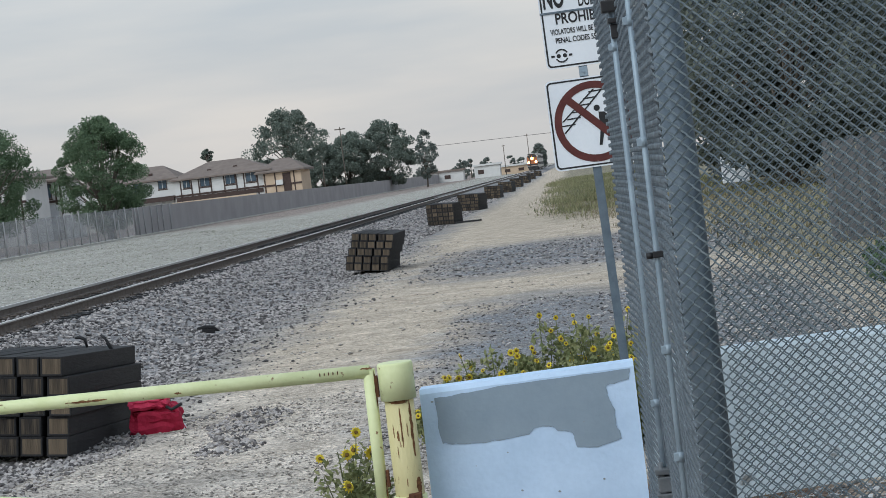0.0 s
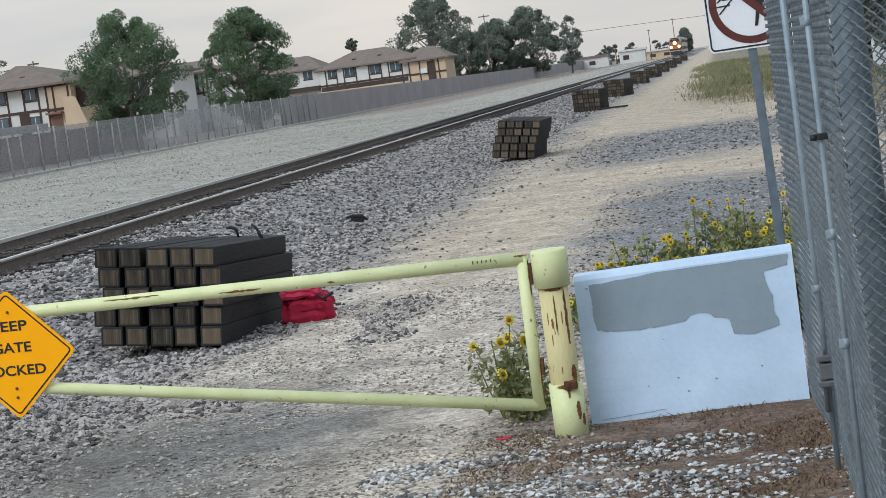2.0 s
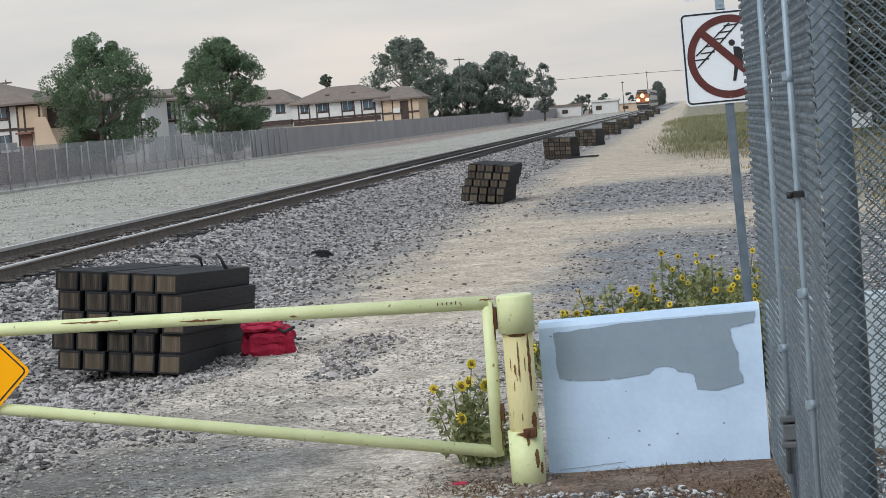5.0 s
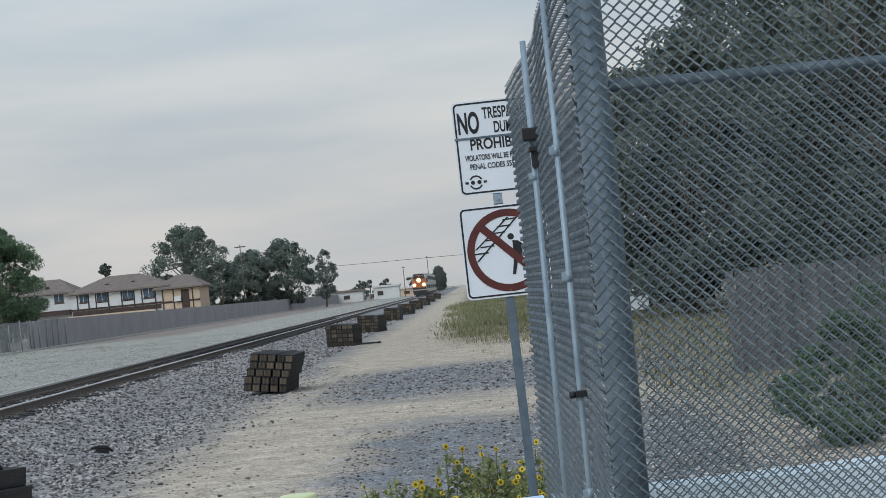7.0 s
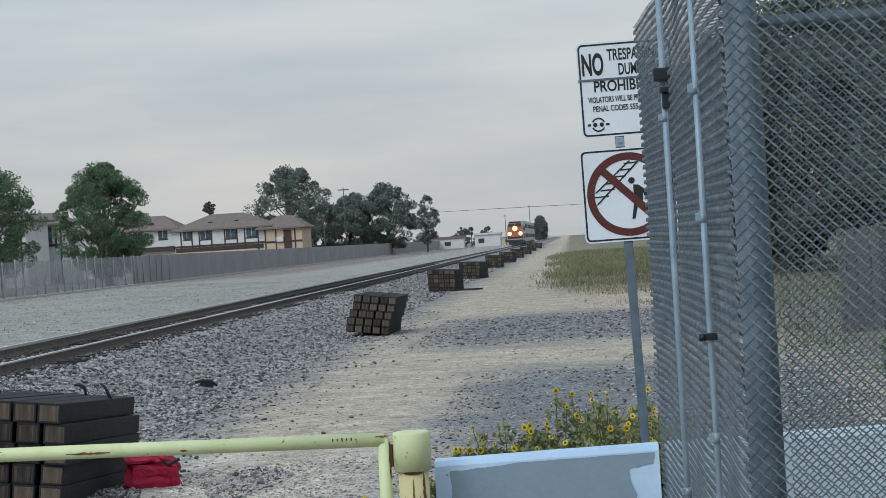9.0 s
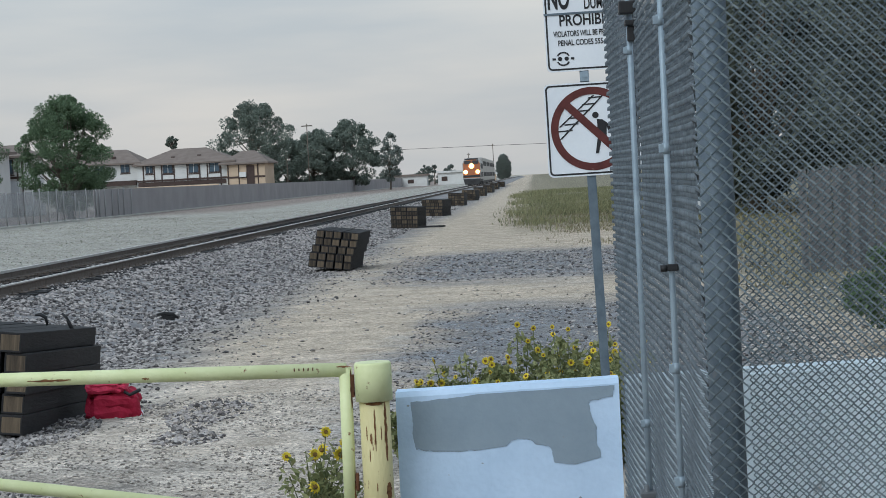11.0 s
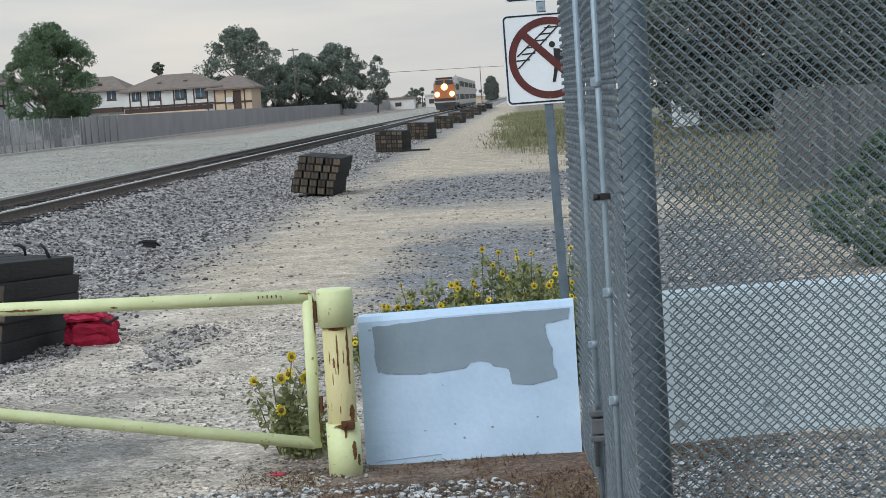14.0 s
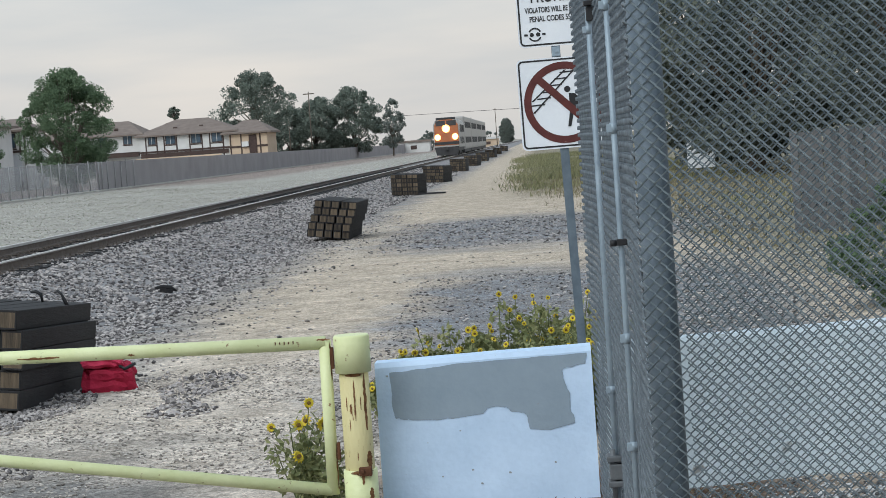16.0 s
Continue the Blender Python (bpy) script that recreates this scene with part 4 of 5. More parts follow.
def back_roof(x0, x1, y0, y1, z, xa, ya, yb, rise):
    """A hip roof whose ridge runs away from the front, from ya to yb at xa."""
    bm = bmesh.new()
    b = [bm.verts.new(p) for p in ((x0, y0, z), (x1, y0, z), (x1, y1, z), (x0, y1, z))]
    lo = [bm.verts.new((v.co.x, v.co.y, z - 0.2)) for v in b]
    t = [bm.verts.new((xa, ya, z + rise)), bm.verts.new((xa, yb, z + rise))]
    for f in ((b[0], b[1], t[0]), (b[1], b[2], t[1], t[0]), (b[2], b[3], t[1]), (b[3], b[0], t[0], t[1]), lo[::-1]):
        bm.faces.new(f)
    for i in range(4):
        bm.faces.new((b[i], lo[i], lo[(i + 1) % 4], b[(i + 1) % 4]))
    bmesh.ops.recalc_face_normals(bm, faces=bm.faces)
    return bm


def block(h, x0, x1, y0, y1, base, eave, belt, wins=(), posts=(), mat=None, low=()):
    """One stucco block with dark timber framing; wins are (x0, x1, z0, z1) on its front."""
    part("wall", _bm_box(x0, x1, y0, y1, base, eave), mat or M["stucco"], h)
    part("eave_trim", _bm_box(x0 - 0.02, x1 + 0.02, y0 - 0.06, y0 + 0.02, eave - 0.26, eave - 0.02), M["timber_brown"], h)
    part("belt", _bm_box(x0 - 0.02, x1 + 0.02, y0 - 0.07, y0 + 0.02, belt - 0.13, belt + 0.13), M["timber_brown"], h, "dark brown timber belt")
    for x in posts:
        part("timber_post", _bm_box(x - 0.09, x + 0.09, y0 - 0.055, y0 + 0.02, base, eave - 0.25), M["timber_brown"], h)
    for a, c, z0, z1 in wins:
        window(h, (a + c) / 2, (z0 + z1) / 2, c - a - 0.12, z1 - z0 - 0.1, y0)
        part("timber_rail", _bm_box(a - 0.12, c + 0.12, y0 - 0.05, y0 + 0.02, z0 - 0.2, z0 - 0.07), M["timber_brown"], h)
    for a, c, z0, z1 in low:
        window(h, (a + c) / 2, (z0 + z1) / 2, c - a, z1 - z0, y0)


def vent(h, x, y, z):
    part("roof_vent", _bm_box(x - 0.28, x + 0.28, y - 0.25, y + 0.25, z - 0.2, z + 0.14, 0.05), M["timber_brown"], h, "small dark roof vent")


def new_house(y, label):
    return thing("apartment_house", pose(0, y, 0), label, "apartment building", "apartment houses beyond the fence")


h1 = new_house(195, "two-storey stucco apartment house with brown timber framing and hip roofs")
block(h1, -86, -71.15, 0, 10, 0.1, 7.42, 4.75, [(-73.26, -72.12, 5.96, 7.01), (-79.6, -78.3, 5.96, 7.01)], (-82.0, -79.8, -78.1, -74.94, -73.38, -71.95), low=[(-73.4, -72.0, 3.3, 4.2)])
part("roof", hip_roof(-86, -69.6, 0, 10, 7.42, 1.85, hip=4.0), M["roof_shingle"], h1, "brown shingle hip roof")
block(h1, -71.1, -64.5, -0.9, 10, 0.1, 7.06, 4.6, [(-69.98, -68.68, 5.73, 6.86), (-66.7, -65.52, 5.71, 6.81)], (-70.12, -68.5, -66.86, -65.36), low=[(-69.95, -68.7, 3.3, 4.25), (-66.4, -65.5, 3.3, 4.0)])
part("brown_door", _bm_box(-67.5, -66.5, -0.96, -0.88, 2.2, 4.45), M["timber_brown"], h1)
block(h1, -64.48, -61.9, -1.3, 8, 0.1, 6.95, 4.5, (), (-64.38, -63.7, -62.2), M["stucco_tan"])
part("porch_hood", _bm_box(-64.5, -62.9, -2.1, -1.3, 4.05, 4.25), M["yard_brown"], h1, "small red-brown porch roof")
part("doorway", _bm_box(-64.2, -63.1, -1.4, -1.28, 2.0, 4.05), M["yard_brown"], h1, "red-brown doorway")
# thin dark panel in place of the porch recess's shade
part("porch_recess_shade", _bm_box(-61.88, -59.2, 0.2, 0.4, 4.4, 6.6), M["timber_brown"], h1, "dark brown panel painted as the shaded porch recess")
bm = bmesh.new()
plate(bm, [(-62.4, 0.1), (-59.9, 0.1), (-60.3, 2.9), (-61.2, 5.5), (-62.4, 5.6)], -2.6, -2.35)
part("stair_parapet", bm, M["stucco_tan"], h1, "sloping tan stair parapet")
part("roof", back_roof(-71.7, -60.9, -1.9, 12, 7.08, -68.9, 4.2, 9.0, 2.3), M["roof_shingle"], h1, "brown shingle hip roof with its ridge running back")
block(h1, -61.8, -54.5, 9, 18, 0.1, 6.95, 4.6, [(-61.3, -60.6, 5.4, 6.6), (-58.6, -57.4, 5.5, 6.6)], (-60.3, -58.8, -57.2, -55.0))
part("roof", hip_roof(-66.0, -54.5, 9, 18, 7.0, 1.5, hip=3.5), M["roof_shingle"], h1)
for p in ((-74.3, 1.6, 8.0), (-67.2, 0.9, 8.0), (-58.5, 10.5, 7.55)):
    vent(h1, *p)

h2 = new_house(215, "stucco apartment house with dark timber framing half hidden by trees")
block(h2, -61.5, -53.55, 0, 9, 0.1, 6.62, 4.35, [(-55.5, -54.65, 4.74, 6.24), (-59.4, -58.2, 5.1, 6.2)], (-57.2, -54.2, -53.68))
part("roof", hip_roof(-61.5, -53.55, 0, 9, 6.65, 1.25, hip=2.5, over=0.6), M["roof_shingle"], h2, "brown shingle hip roof")
part("garage_door", _bm_box(-55.6, -54.1, -0.09, 0.02, 1.2, 4.0), M["car_white"], h2, "pale garage door")
part("balcony", _bm_box(-58.2, -55.9, -1.2, -0.08, 4.1, 4.3), M["timber_brown"], h2)
part("balcony_rail", _bm_box(-58.2, -55.9, -1.2, -1.1, 5.05, 5.17), M["timber_brown"], h2)
vent(h2, -55.4, 1.4, 7.05)

h3 = new_house(290, "long two-storey stucco apartment house with dark timber framing")
block(h3, -70, -56.0, 0, 10, 1.2, 6.42, 3.8, [(-61.9, -60.7, 5.06, 6.3), (-58.32, -57.09, 5.06, 6.3), (-65.5, -64.3, 5.06, 6.3)], ())
part("carport_shade", _bm_box(-66, -56.1, -0.9, -0.1, 3.25, 3.75), M["timber_brown"], h3, "dark carport fascia")
part("roof", hip_roof(-70, -56.0, 0, 10, 6.44, 2.0, hip=3.0), M["roof_shingle"], h3, "brown shingle hip roof")
block(h3, -55.9, -43.1, -0.7, 10, 1.2, 6.05, 3.7, [(-54.64, -53.62, 4.75, 5.83), (-52.18, -50.79, 4.66, 5.9), (-48.53, -47.15, 4.56, 5.88), (-45.61, -44.15, 4.54, 5.86)],
      (-55.0, -53.44, -52.39, -50.63, -48.75, -47.0, -45.9, -44.0))
# no opening is cut; a dark strip on the wall paints its shade
part("carport_shade", _bm_box(-55.8, -43.3, -0.85, -0.72, 2.9, 3.5), M["timber_brown"], h3, "dark panel painted as the shaded carport opening")
part("roof", hip_roof(-55.9, -42.4, -0.7, 10, 6.06, 2.1, hip=5.0, over=0.6), M["roof_shingle"], h3, "brown shingle hip roof")
block(h3, -43.05, -37.7, -1.2, 9, 1.2, 5.6, 3.6, (), (-42.9, -41.4, -38.7), M["stucco_tan"])
# flat dark panel on the wall, coloured as a shaded recess
part("porch_recess_shade", _bm_box(-40.3, -39.2, -1.3, -1.15, 2.6, 5.2), M["timber_brown"], h3, "dark brown panel painted as the shaded porch recess")
part("balcony_front", _bm_box(-41.3, -40.35, -1.6, -1.22, 3.6, 4.3), M["stucco"], h3)
part("roof", hip_roof(-43.6, -37.7, -1.2, 9, 5.62, 1.75, hip=2.6, over=0.6), M["roof_shingle"], h3, "brown shingle hip roof")
for p in ((-51.0, 1.2, 6.9), (-47.3, 1.5, 7.0), (-59.5, 1.3, 7.3)):
    vent(h3, *p)
lot = thing("parking_slab", pose(0, 0, 0), "raised concrete parking slab before the apartment house", "parking slab")
part("slab", _bm_box(-70, -38, 262, 288, -0.1, 1.2), M["kerb"], lot)
part("low_wall", _bm_box(-55.5, -43.6, 284, 284.3, 1.15, 2.85, 0.02), M["stucco_tan"], lot, "low tan stucco wall")
yard = thing("yard_wall", pose(-44.4, 0, 0.2), "reddish-brown timber yard wall before the apartment house", "wall")
bm = bmesh.new()
box(bm, 0, 0.14, 0, 2.96, -0.2, 2.1, 0.02)
yard_mesh = finish("panel", bm, M["yard_brown"])
for i in range(30):
    part("panel", yard_mesh, None, yard).matrix_basis = pose(0, 64 + 3 * i, 0)
part("carport_roof", _bm_box(-1.2, 0.35, 98, 132, 2.25, 2.72, 0.03), M["fence_grey"], yard, "pale grey flat carport roof edge")


# ---- trees ----
def leaf_cloud(centres, radii, count, size, rng, squash=0.8):
    """Small bent leaf sprays spread through clumps, as vertex and face arrays."""
    c = np.repeat(np.asarray(centres), count, 0)
    r = np.repeat(np.asarray(radii), count)
    d = rng.normal(size=(len(c), 3))
    d /= np.linalg.norm(d, axis=1)[:, None]
    p = c + d * (r * rng.uniform(0.35, 1.0, len(c)) ** 0.6)[:, None] * np.array([1, 1, squash])
    a = rng.normal(size=(len(c), 3))
    a /= np.linalg.norm(a, axis=1)[:, None]
    b = np.cross(a, rng.normal(size=(len(c), 3)))
    b /= np.linalg.norm(b, axis=1)[:, None]
    s = size * rng.uniform(0.6, 1.5, (len(c), 1))
    v = np.stack([p - a * s, p + b * s * 0.45, p + a * s, p - b * s * 0.45], 1)
    return v.reshape(-1, 3), np.arange(4 * len(c)).reshape(-1, 4)


def tree(x, y, z, height, spread, mat, label, seed, clumps=60, per=110, size=0.16, trunk=0.25, low=0.25, squash=0.8, name="tree", dens=1.0):
    rng = np.random.default_rng(seed)
    t = thing(name, pose(x, y, z), label, "tree", "trees")
    bm = bmesh.new()
    lean = rng.uniform(-0.06, 0.06, 2) * height
    fork = height * (low + 0.12)
    tube(bm, [(0, 0, -0.2), (lean[0] * 0.3, lean[1] * 0.3, fork * 0.5), (lean[0] * 0.5, lean[1] * 0.5, fork), (lean[0], lean[1], height * 0.82)],
         [trunk * 1.3, trunk, trunk * 0.8, trunk * 0.15], 9)
    cen, rad = [], []
    for i in range(clumps):
        a = rng.uniform(0, 2 * np.pi)
        h = rng.uniform(low, 1.0)
        prof = math.sin(math.pi * min(1, (h - low) / (1.02 - low)) ** 0.75) ** 0.6
        rr = spread * prof * rng.uniform(0.25, 1.0) ** 0.6
        cen.append((rr * math.cos(a) + lean[0] * h, rr * math.sin(a) + lean[1] * h, h * height * 0.97))
        rad.append(spread * rng.uniform(0.11, 0.27))
    for i in range(0, clumps, 4):
        b = Vector(cen[i])
        s = Vector((lean[0] * 0.5, lean[1] * 0.5, min(fork * rng.uniform(0.8, 1.3), 0.8 * height)))
        tube(bm, [s, s.lerp(b, 0.5) + Vector((0, 0, -0.03 * height)), b], [trunk * 0.4, trunk * 0.22, trunk * 0.06], 6)
    part("trunk", bm, M["bark"], t, smooth=True)
    v, f = leaf_cloud(cen, rad, int(per * dens), size, rng, squash)
    me = bpy.data.meshes.new("crown")
    me.from_pydata(v, [], f)
    me.materials.append(mat)
    part("crown", me, mat, t, "uneven crown of small leaves")
    return t


tree(-41.2, 143, 0.3, 10.0, 4.0, M["leaf"], "broad green tree with a full uneven crown behind the fence", 11, 120, 430, 0.085, low=0.14)
tree(-37.7, 166, 0.3, 9.9, 3.9, M["leaf"], "rounded dark green tree with a dense crown behind the fence", 12, 130, 430, 0.09, low=0.1)
tree(-61.6, 150, 0.3, 9.0, 4.3, M["leaf"], "broad dark green tree beside the apartment house", 25, 100, 360, 0.09, low=0.15)
tree(-84.0, 232, 0.3, 12.6, 2.9, M["leaf_far_haze"], "thin sparse treetop showing above the roofs", 26, 40, 90, 0.14, low=0.6)
tree(-50.0, 365, 0.3, 16.6, 7.2, M["leaf_far_haze"], "tall dark tree with open branching crown beyond the houses", 13, 90, 210, 0.2, trunk=0.4, low=0.36)
tree(-42.0, 392, 0.3, 12.4, 6.0, M["leaf_far_haze"], "broad dark tree in the far row", 14, 110, 260, 0.19, low=0.1)
tree(-34.9, 396, 0.3, 14.0, 5.6, M["leaf_far_haze"], "broad dark tree in the far row", 15, 110, 260, 0.19, low=0.08)
tree(-46.5, 388, 0.3, 10.6, 4.2, M["leaf_far_haze"], "low dark tree in the far row", 16, 80, 240, 0.19, low=0.06)
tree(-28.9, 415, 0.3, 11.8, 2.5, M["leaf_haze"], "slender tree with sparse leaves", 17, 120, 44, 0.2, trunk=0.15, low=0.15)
tree(-62.1, 355, 0.3, 11.5, 1.3, M["leaf_far_haze"], "small palm-like treetop above the roof", 18, 26, 60, 0.22, low=0.84)
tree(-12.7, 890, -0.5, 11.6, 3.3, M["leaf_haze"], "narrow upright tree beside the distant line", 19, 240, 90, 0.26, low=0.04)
# horizon trees wear the haze-paled leaves
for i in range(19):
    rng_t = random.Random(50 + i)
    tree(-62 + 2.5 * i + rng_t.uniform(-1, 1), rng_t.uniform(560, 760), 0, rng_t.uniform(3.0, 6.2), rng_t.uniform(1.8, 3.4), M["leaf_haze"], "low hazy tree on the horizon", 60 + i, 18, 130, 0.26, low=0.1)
# dark grove behind the corner fence
for i, (x, y, h, s, lo) in enumerate(((8.8, 84, 11.5, 4.6, 0.08), (14.8, 76, 19, 6, 0.05), (17, 72, 18, 6, 0.03), (16.8, 88, 20, 7, 0.06), (21, 76, 19, 7, 0.03), (10.4, 98, 12, 5, 0.08), (25, 70, 18, 6, 0.03),
                                      (18, 92, 21, 7, 0.05), (29, 78, 19, 7, 0.03), (24, 94, 20, 8, 0.03), (34, 84, 19, 8, 0.03), (9.4, 112, 13, 5.5, 0.05), (18.5, 108, 20, 7, 0.03), (20, 112, 22, 8, 0.03))):
    tree(x, y, 0, h, s, M["leaf_euc_haze"], "tall dark eucalyptus with hanging foliage behind the fence", 120 + i, 80, 290, 0.15, trunk=0.3, low=lo)
tree(4.1, 23, 0, 1.35, 0.9, M["leaf"], "green leafy shrub on the gravel behind the fence", 140, 30, 420, 0.032, trunk=0.03, low=0.05, name="shrub")
tree(5.4, 25, 0, 1.9, 1.2, M["leaf"], "green leafy shrub on the gravel behind the fence", 141, 30, 420, 0.032, trunk=0.03, low=0.05, name="shrub")


# ---- poles and cable ----
def utility_pole(x, y, h, arm, label):
    t = thing("utility_pole", pose(x, y, 0), label, "utility pole")
    bm = bmesh.new()
    tube(bm, [(0, 0, -0.3), (0, 0, h)], [0.12, 0.085], 8)
    part("pole", bm, M["bark"], t)
    if arm:
        part("crossarm", _bm_box(-arm, arm, -0.06, 0.06, h - 0.5, h - 0.3), M["bark"], t)


utility_pole(-41.4, 380, 13.3, 1.0, "wooden utility pole with a crossarm above the trees")
utility_pole(-45.4, 380, 8.2, 0, "plain grey pole beside the dark trees")
utility_pole(-10.7, 560, 10.6, 0.4, "distant wooden utility pole")
utility_pole(-17.4, 560, 8.5, 0.4, "distant wooden utility pole")
utility_pole(-80.8, 240, 11.2, 0.7, "wooden utility pole behind the roofs")
bm = bmesh.new()
tube(bm, [(-75, 560, 11.2), (-42, 560, 10.35), (-10.7, 560, 10.15), (20, 560, 9.8), (55, 560, 10.3)], 0.05, 4)
solid("power_cable", bm, M["black_paint"], "thin dark overhead cable between utility poles", "cable")

# distant low buildings
def shed(x, y, w, d, h, mat, roof):
    t = thing("distant_building", pose(x, y, 0), "low pale building far down the line", "building", "distant buildings")
    part("wall", _bm_box(0, w, 0, d, 0, h), mat, t)
    part("roof", _bm_box(-0.4, w + 0.4, -0.4, d + 0.4, h, h + 0.5), roof, t)
    for k in range(int(w // 4)):
        part("window", _bm_box(1 + 4 * k, 2.6 + 4 * k, -0.06, 0.02, h * 0.35, h * 0.7), M["timber_brown"], t)


shed(-38, 540, 10, 8, 2.9, M["stucco"], M["roof_shingle"])
shed(-26, 560, 7, 8, 3.4, M["stucco"], M["stucco"])
shed(-20, 600, 9, 8, 2.4, M["stucco_tan"], M["stucco"])


# ---- weathered board fence and clutter behind the corner fence ----
M["board"] = material("board", (0.075, 0.075, 0.08), (0.15, 0.145, 0.145), 2, 0.9, bump=0.4, fine=30, stretch=(2, 2, 0.3), obj_random=0.4)
bf = thing("board_fence", pose(4.75, 38.5, 0, 0, 0, -4), "weathered grey wooden board fence", "fence")
bm = bmesh.new()
box(bm, 0, 0.145, 0, 0.022, 0, 1.9, 0.004)
bme = finish("board", bm, M["board"])
rng = random.Random(9)
for i in range(90):
    o = part("board", bme, None, bf)
    o.matrix_basis = pose(i * 0.152, 0, rng.uniform(-0.05, 0.03), 0, rng.uniform(-0.6, 0.6), 0)
for z in (0.5, 1.5):
    part("rail", _bm_box(0, 13.7, 0.024, 0.07, z - 0.04, z + 0.04), M["board"], bf)
bx_ = thing("utility_cabinet", pose(7.15, 98, 0.1), "small white utility box on the dry grass", "utility box")
part("body", _bm_box(0, 1.25, 0, 0.6, 0, 1.2, 0.03), M["sign_white"], bx_)
part("lid", _bm_box(-0.03, 1.28, -0.03, 0.63, 1.2, 1.27, 0.01), M["sign_white"], bx_)


# ---- the train ----
# orange nose paint with the headlights' warm glow mixed into its colour
M["loco_orange_glow"] = material("loco_orange_glow", (0.3, 0.1, 0.04), (0.4, 0.155, 0.065), 1.2, 0.45)
M["loco_white"] = material("loco_white", (0.33, 0.315, 0.3), (0.44, 0.42, 0.395), 1.2, 0.45)
M["loco_dark"] = material("loco_dark", (0.03, 0.03, 0.033), (0.06, 0.058, 0.058), 2, 0.6)
M["headlight"] = material("headlight", (1.0, 0.66, 0.3), (1.0, 0.66, 0.3), 1, 0.4, emit=20)
# glowing ring added round each lens to stand for orange bloom
M["bloom_ring"] = material("bloom_ring", (1.0, 0.42, 0.12), (1.0, 0.42, 0.12), 1, 0.4, emit=2.5)
train = thing("train", pose(TRACK_X, 400, RAIL_TOP), "orange and white passenger locomotive with bright headlights and coaches", "train")
W2 = 1.45
bm = bmesh.new()
prof = [(-W2, 0.95), (-W2, 3.55), (-W2 + 0.25, 4.05), (-0.7, 4.28), (0.7, 4.28), (W2 - 0.25, 4.05), (W2, 3.55), (W2, 0.95)]
fr = [bm.verts.new((x, 0.0 + max(0, (z - 1.9) * 0.18), z)) for x, z in prof]
bk2 = [bm.verts.new((x, 17.5, z)) for x, z in prof]
for i in range(len(prof)):
    bm.faces.new((fr[i], fr[(i + 1) % 8], bk2[(i + 1) % 8], bk2[i]))
bm.faces.new(fr[::-1])
bm.faces.new(bk2)
bmesh.ops.recalc_face_normals(bm, faces=bm.faces)
bmesh.ops.bevel(bm, geom=[e for e in bm.edges if e.calc_length() < 17], offset=0.08, segments=2, affect="EDGES")
part("body", bm, M["loco_white"], train, "white locomotive body")
bm = bmesh.new()
vs = [bm.verts.new((x, -0.03 + max(0, (z - 1.9) * 0.18), z)) for x, z in ((-1.36, 1.2), (1.36, 1.2), (1.36, 3.5), (1.1, 3.9), (0.65, 4.12), (-0.65, 4.12), (-1.1, 3.9), (-1.32, 3.5))]
vb = [bm.verts.new(v.co + Vector((0, 0.1, 0))) for v in vs]
bm.faces.new(vs)
for i in range(8):
    bm.faces.new((vs[i], vb[i], vb[(i + 1) % 8], vs[(i + 1) % 8]))
bmesh.ops.recalc_face_normals(bm, faces=bm.faces)
part("nose", bm, M["loco_orange_glow"], train, "orange locomotive nose tinted with headlight glow")
for x0, x1 in ((-1.15, -0.08), (0.08, 1.15)):
    bm = bmesh.new()
    y = lambda z: -0.05 + (z - 1.9) * 0.18
    q = [bm.verts.new((a, y(c), c)) for a, c in ((x0, 3.42), (x1, 3.42), (x1, 4.0), (x0, 4.0))]
    r = [bm.verts.new(v.co + Vector((0, 0.03, 0))) for v in q]
    bm.faces.new(q)
    for i in range(4):
        bm.faces.new((q[i], r[i], r[(i + 1) % 4], q[(i + 1) % 4]))
    part("windscreen", bm, M["loco_dark"], train, "dark windscreen pane")


def headlight(x, z, r):
    bm = bmesh.new()
    y = -0.06 + max(0, (z - 1.9) * 0.18)
    # wider emissive disc behind the lens draws its bloom
    tube(bm, [(x, y + 0.1, z), (x, y - 0.03, z)], r * 1.35, 18)
    lamp = part("headlight", bm, M["bloom_ring"], train, "glowing amber ring standing for the headlight bloom")
    bm = bmesh.new()
    tube(bm, [(x, y - 0.03, z), (x, y - 0.045, z)], r * 0.9, 16)
    part("lens", bm, M["headlight"], lamp, "glowing amber-white lens")


headlight(0.0, 3.1, 0.34)
headlight(-0.98, 2.15, 0.27)
headlight(0.98, 2.15, 0.27)
part("bumper_band", _bm_box(-1.46, 1.46, -0.06, 0.05, 0.98, 1.2, 0.02), M["loco_white"], train, "white bumper band")
part("nose_band", _bm_box(-1.4, 1.4, -0.075, 0.03, 1.3, 1.62, 0.02), M["loco_dark"], train, "dark band across the nose")
part("roof_rim", _bm_box(-1.1, 1.1, 0.36, 1.0, 4.1, 4.36, 0.06), M["loco_dark"], train, "dark cab roof rim")
bm = bmesh.new()
plate(bm, [(-1.4, 1.05), (1.4, 1.05), (1.15, 0.12), (-1.15, 0.12)], -0.35, 0.25)
part("pilot", bm, M["loco_dark"], train, "dark snow plough pilot")
part("coupler", _bm_box(-0.14, 0.14, -0.7, -0.3, 0.7, 0.98, 0.03), M["loco_dark"], train)
part("underframe", _bm_box(-1.3, 1.3, 0.4, 17.3, 0.55, 0.98), M["loco_dark"], train)
part("fuel_tank", _bm_box(-1.2, 1.2, 6.2, 11.2, 0.2, 0.6, 0.08), M["loco_dark"], train)
